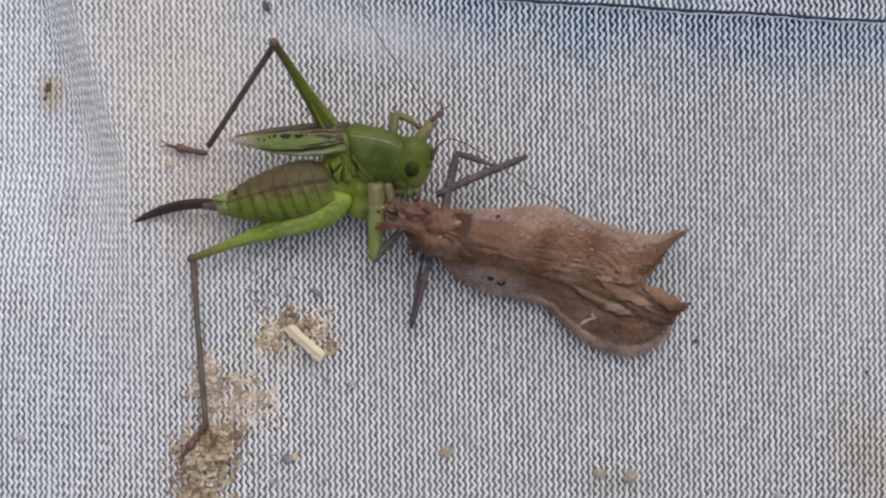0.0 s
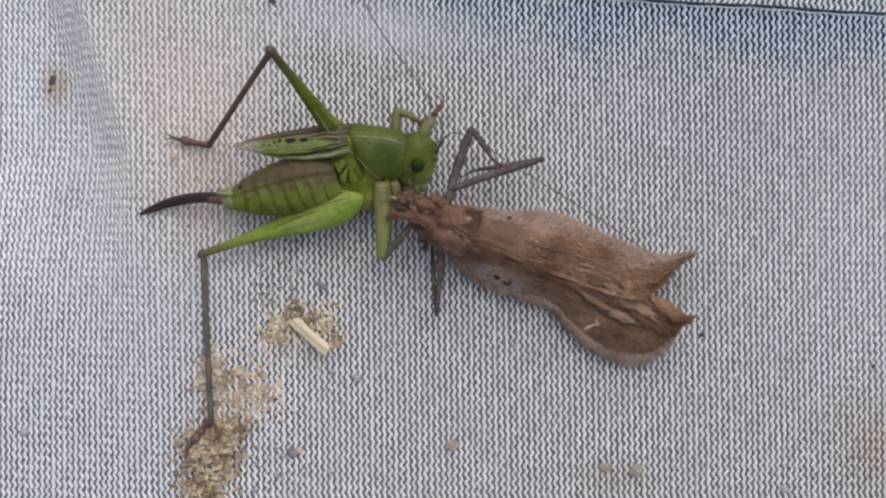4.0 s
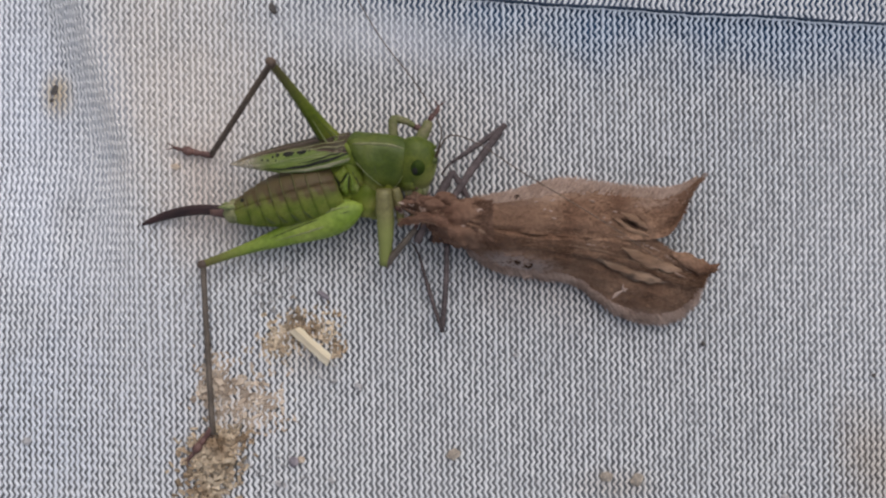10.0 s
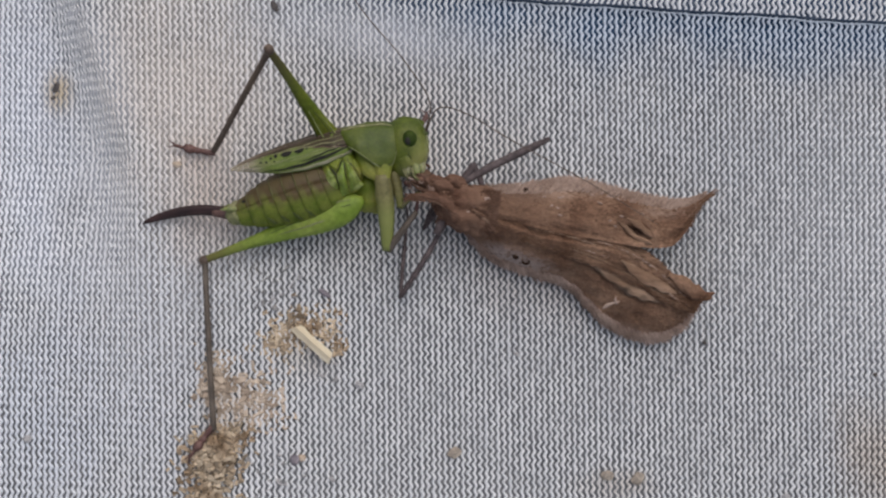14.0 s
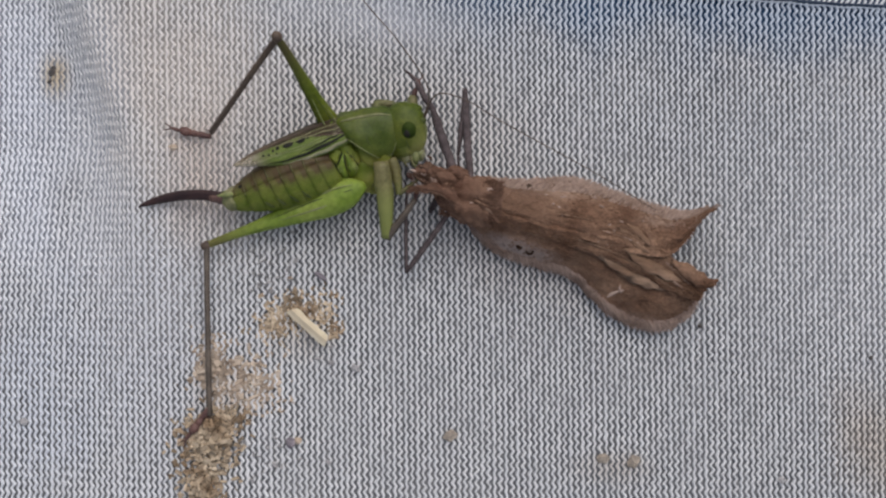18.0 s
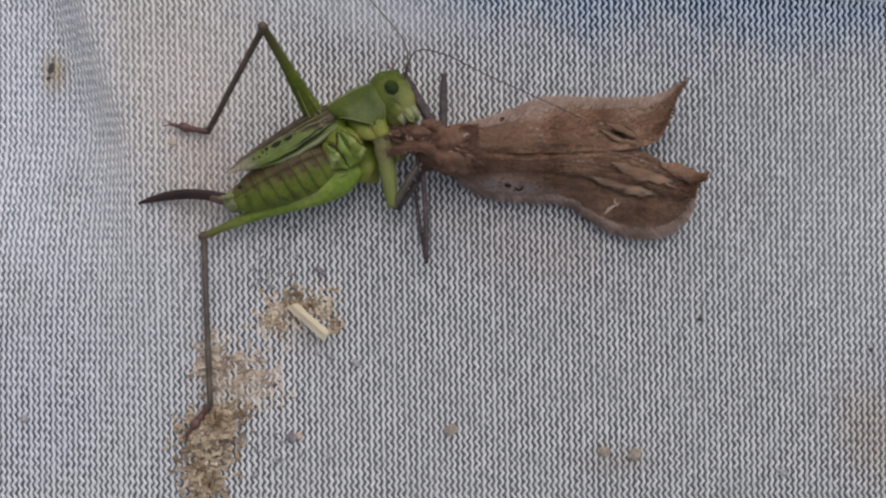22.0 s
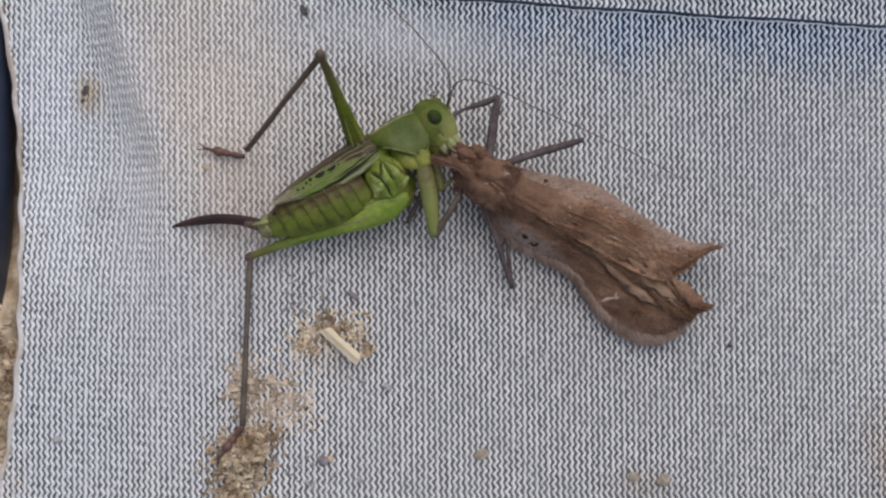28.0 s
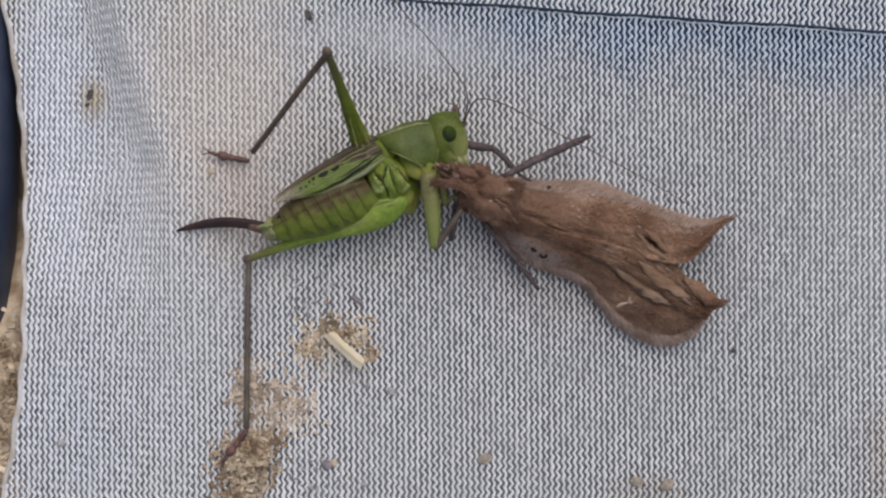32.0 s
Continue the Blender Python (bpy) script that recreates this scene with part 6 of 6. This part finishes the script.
# moth's upper wing and legs: seconds; wing turn; knee x, y and headings of thigh and shin for each of four legs
LIMB_ROWS = [
    (0, -4.11, 7.57, 7.66, 23, 199, 1.58, 7.93, 79, -18, -2.41, -7.07, -105, 80, -2.23, -0.66, -122, 67),
    (1, -7.18, 7.57, 7.85, 19, 195, 1.74, 9.8, 96, -66, 0.46, -4.79, -94, 92, -0.74, -0.95, -121, 67),
    (2, -5.92, 6.7, 8.24, 27, 200, 1.82, 9.3, 81, -41, -0.61, -6.72, -95, 93, -1.51, -0.43, -122, 67),
    (3, -5.9, 8.39, 7.95, 19, 195, 2.47, 9.35, 74, -62, -0.57, -6.81, -94, 94, -1.64, -0.41, -122, 67),
    (3.5, -6.16, 9.15, 7.05, 17, 193, 2.34, 9.28, 72, -51, -0.75, -6.67, -95, 89, -1.71, -0.68, -122, 67),
    (5.5, -7.21, 6.59, 6.4, 22, 176, 2.45, 10.01, 73, -64, -0.32, -6.08, -90, 105, -1.81, -0.84, -122, 67),
    (6, -7.47, 7.01, 8.09, 34, 194, 1.53, 9.91, 81, -60, -1.28, -6.31, -98, 102, -2.02, -0.49, -123, 67),
    (7, -4.23, 6.55, 8.01, 24, 196, 0.68, 9.77, 79, -32, -1.97, -6.75, -97, 93, -2.71, -0.19, -123, 67),
    (8, -3.52, 8.38, 8.21, 25, 201, 0.77, 9.02, 88, -47, 0.24, -6.97, -91, 90, -1.07, 0.29, -122, 67),
    (9, 0, 1.38, 11.46, 87, 263, 2.38, 7.53, 47, -90, -0.86, -6.9, -101, 102, -0.92, 0.75, -122, 67),
    (10, 0, 5.12, 10.65, 55, 215, 0.63, 6.61, 63, -60, -0.26, -7.16, -93, 107, -1.28, 0.78, -122, 67),
    (11, 2.44, 6.16, 9.02, 35, 211, 0.06, 5.77, 53, -45, -0.46, -7.23, -88, 96, -2.22, 0.72, -122, 67),
    (12, -0.98, 6.15, 8.83, 35, 211, -0.23, 5.8, 62, -41, -0.4, -7.32, -91, 96, -1.77, 0.22, -122, 67),
    (13, 0.44, 6.43, 9.03, 39, 193, -0.17, 8.83, 107, -97, 1.47, -7.05, -80, 103, -1.28, 0.66, -122, 67),
    (14, 2.84, 8.72, 9.28, 27, 203, 2.28, 7.13, 62, -69, -4.02, -4.34, -121, 85, -1.97, 1.66, -123, 67),
    (14.5, 2.19, 0.06, 11.75, 96, 272, -1.72, 11.22, 108, -57, -4, -4.32, -121, 85, -1.38, 2.6, -123, 67),
    (16.5, -0.42, 4.69, 11.64, 63, 239, -1.29, 10.43, 111, -93, -4.3, -3.09, -130, 82, -1.34, 2.46, -123, 67),
    (17, -1.07, 8.76, 9.41, 31, 207, -0.47, 10.94, 100, -169, -4.32, -3.09, -130, 83, -1.36, 2.35, -123, 67),
    (18, -3.84, 1.91, 12.03, 94, 264, -0.83, 10.32, 110, -239, -3.15, -3.64, -125, 90, -1.04, 1.63, -123, 67),
    (19, -2.59, 0.78, 14.05, 100, 276, -0.9, 13.29, 112, -141, -2.99, -1.97, -122, 103, -1.06, 3.7, -124, 67),
    (20, -0.71, 2.89, 15.29, 73, 249, 0.09, 13.7, 84, -161, -2.51, -2.02, -107, 92, 0.87, 2.1, -53, 156),
    (21, 4.2, 0.42, 12.41, 87, 263, -2.27, 12, 118, -202, -4.21, -0.51, -114, 106, 4.41, 0.84, -36, 182),
    (22, 1.4, 0.22, 12.81, 90, 266, -3.14, 12.79, 120, -146, -1.38, -3.28, -88, 99, -3.82, 1.37, -124, 56),
    (23, 1.62, 3.34, 13.59, 58, 234, -3.59, 13.28, 121, -89, 0.18, -4.23, -80, 101, -3.88, 2.07, -142, 45),
    (24, -0.37, 3, 14.78, 66, 242, -3.35, 13.08, 118, -93, 6.07, -1.53, -42, 139, -4.79, -0.94, -122, 97),
    (24.5, -0.91, 3.93, 14.86, 64, 240, -3.29, 13.3, 127, -85, 2.75, 1.23, -48, 138, 0.85, 0.94, -54, 182),
    (27, -3.6, 9.16, 11.72, 28, 204, 1.56, 10.55, 66, -187, 3.28, -3.23, -73, 96, -5.88, 2.32, -115, 66),
    (28, -6.72, 9.23, 9.55, 18, 194, 1.89, 13.16, 83, -161, 3.33, -3.28, -70, 95, -5.89, 2.45, -115, 62),
    (29, -2.35, 10.65, 8.79, 3, 179, -1.31, 13.9, 110, -110, 2.47, -0.69, -79, 85, -1.5, 1.6, -102, 85),
    (30, -0.05, 9.63, 9.28, 17, 193, 0.42, 12.76, 87, -143, 3.19, -3.59, -76, 96, -2.71, 1.97, -105, 73),
    (31, -4.42, 7.44, 12.65, 38, 214, 0.96, 8.94, -19, -32, 3.14, -3.08, -68, 100, -6.1, 2.07, -114, 71),
    (32, -0.96, 9.43, 10.34, 26, 202, 1.25, 9.16, -7, -45, 5.29, -2.95, -50, 128, -2.44, 1.33, -100, 84),
]
# height of each knee and pitch of its thigh
LIFT = 1.3  # the moth hangs a little clear of the cloth
KNEES = dict(U=(3.0, -4), U2=(3.3, -2), D=(1.0, -14), D2=(1.2, -16))


def place(x, y, z, yaw=0.0, roll=0.0, pitch=0.0):
    """A world pose in millimetres: turned about its own long axis, pitched up, then turned on the cloth."""
    return Matrix.Translation((x * MM, y * MM, z * MM)) @ Matrix.Rotation(radians(yaw), 4, "Z") @ Matrix.Rotation(radians(-pitch), 4, "Y") @ Matrix.Rotation(radians(roll), 4, "X")


def aim(a, b, back=0.0):
    """The pose at a whose +x looks at b, with +z kept towards the sky; back moves it away from b."""
    a, b = Vector(a), Vector(b)
    d = (b - a).normalized()
    y = Vector((0, 0, 1)).cross(d).normalized()
    m = Matrix((d, y, d.cross(y))).transposed().to_4x4()
    return Matrix.Translation((a - d * back) * MM) @ m


def at(rows, t):
    """Values between rows of (seconds, ...)."""
    ts = [r[0] for r in rows]
    return [float(np.interp(t, ts, [r[k] for r in rows])) for k in range(1, len(rows[0]))]


def motions():
    keys = {k: [] for k in CRICKET if k != "head"}
    for (t, ax, ay, aw, jx, jy, jw, px, py, pw, pr), (_, lx, ly, rx, ry) in zip(CRICKET_ROWS, KNEE_ROWS):
        root = place(ax, ay, 2.5, aw, 12)
        wing = place(jx, jy, 4.75, jw, 14)
        pw, pr = pw - 0.08 * pr, 1.12 * pr - 6
        pro = place(px, py, 3.25, pw, pr)
        c, s = math.cos(radians(jw)), math.sin(radians(jw))
        hip_r = (jx + 0.2 * c + 4.1 * s, jy + 0.2 * s - 4.1 * c, 3.3)
        hip_l = (jx - 1.6 * c - 1.2 * s, jy - 1.6 * s + 1.2 * c, 2.4)
        knee_l, knee_r = (lx, ly, 12.5), (rx, ry, 1.3)
        far = (Vector(knee_l) - Vector(hip_l)).length
        near = (Vector(knee_r) - Vector(hip_r)).length
        world = dict(root=root, wing=wing, pro=pro,
                     ovi=aim((ax, ay, 2.5), (2 * ax + 27.85, 2 * ay - 1.95, 5.3)),
                     femur_left=aim(hip_l, knee_l, FEMUR_L - far), femur_right=aim(hip_r, knee_r, FEMUR_L - near),
                     tibia_left=aim(knee_l, (-20.6, 8.3, 0.4)), tibia_right=aim(knee_r, (-20.5, -15.9, 0.5)))
        world["foot_left"], world["foot_right"] = place(-20.6, 8.3, 0.35, 168), place(-20.6, -15.75, 0.45, -127)
        mm = lambda v: Vector(v) * MM
        hip = (pro @ mm((2.6, -2.2, 1.0))) / MM
        world["fore_right"] = place(hip.x, hip.y, 4.2, -88 + 0.25 * pw, 0, -12)
        hip = (pro @ mm((3.5, -2.0, 0.8))) / MM
        world["mid_right"] = place(hip.x, hip.y, 3.6, -80 + 0.2 * pw, 0, -14)
        duck = min(1.0, max(0.0, (26 - pr) / 10))  # drawn in behind the head as the body turns upright
        hip = (pro @ mm((5.0, 1.3, -1.5))) / MM
        world["fore_left"] = place(hip.x + 0.7 * duck, hip.y - 1.5 * duck, 3.0, pw, -25 * duck)
        hip = (pro @ mm((2.8, 1.1, -1.5))) / MM
        world["fore_left_b"] = place(hip.x + 0.3 * duck, hip.y - 1.6 * duck, 3.0, pw, -35 * duck)
        base = (pro @ mm((6.5, 0.8, 0.45))) / MM
        world["ant_a"] = place(base.x, base.y, base.z, 0.25 * pw)
        world["ant_b"] = place(base.x, base.y, base.z, 0.2 * pw)
        inv = root.inverted()
        for k in keys:
            keys[k].append((t, world[k] if k == "root" else inv @ world[k]))
    for k, rows in keys.items():
        walk(CRICKET[k], rows)
    walk(MOTH["root"], [(t, place(x, y, LIFT, yaw)) for t, x, y, yaw in MOTH_ROWS])
    pivot = Matrix.Translation((-4.2 * MM, 4.4 * MM, 0))
    walk(MOTH["upper"], [(r[0], pivot @ place(0, 0, 0, r[1]) @ pivot.inverted()) for r in LIMB_ROWS])
    for i, k in enumerate(("U", "U2", "D", "D2")):
        thighs, shins = [], []
        for t in np.arange(0, 32.01, 0.5):
            mx, my, yaw = at(MOTH_ROWS, t)
            x, y, heading, back = at(LIMB_ROWS, t)[1 + 4 * i:5 + 4 * i]
            z, pitch = KNEES[k]
            thigh = place(mx, my, LIFT, yaw).inverted() @ place(x, y, z, heading, 0, pitch)
            thighs.append((t, thigh))
            shins.append((t, thigh.inverted() @ place(mx, my, LIFT, yaw).inverted() @ place(x, y, z, back, 0, -1)))
        walk(MOTH[k][0], thighs)
        walk(MOTH[k][1], shins)


netting()
motions()
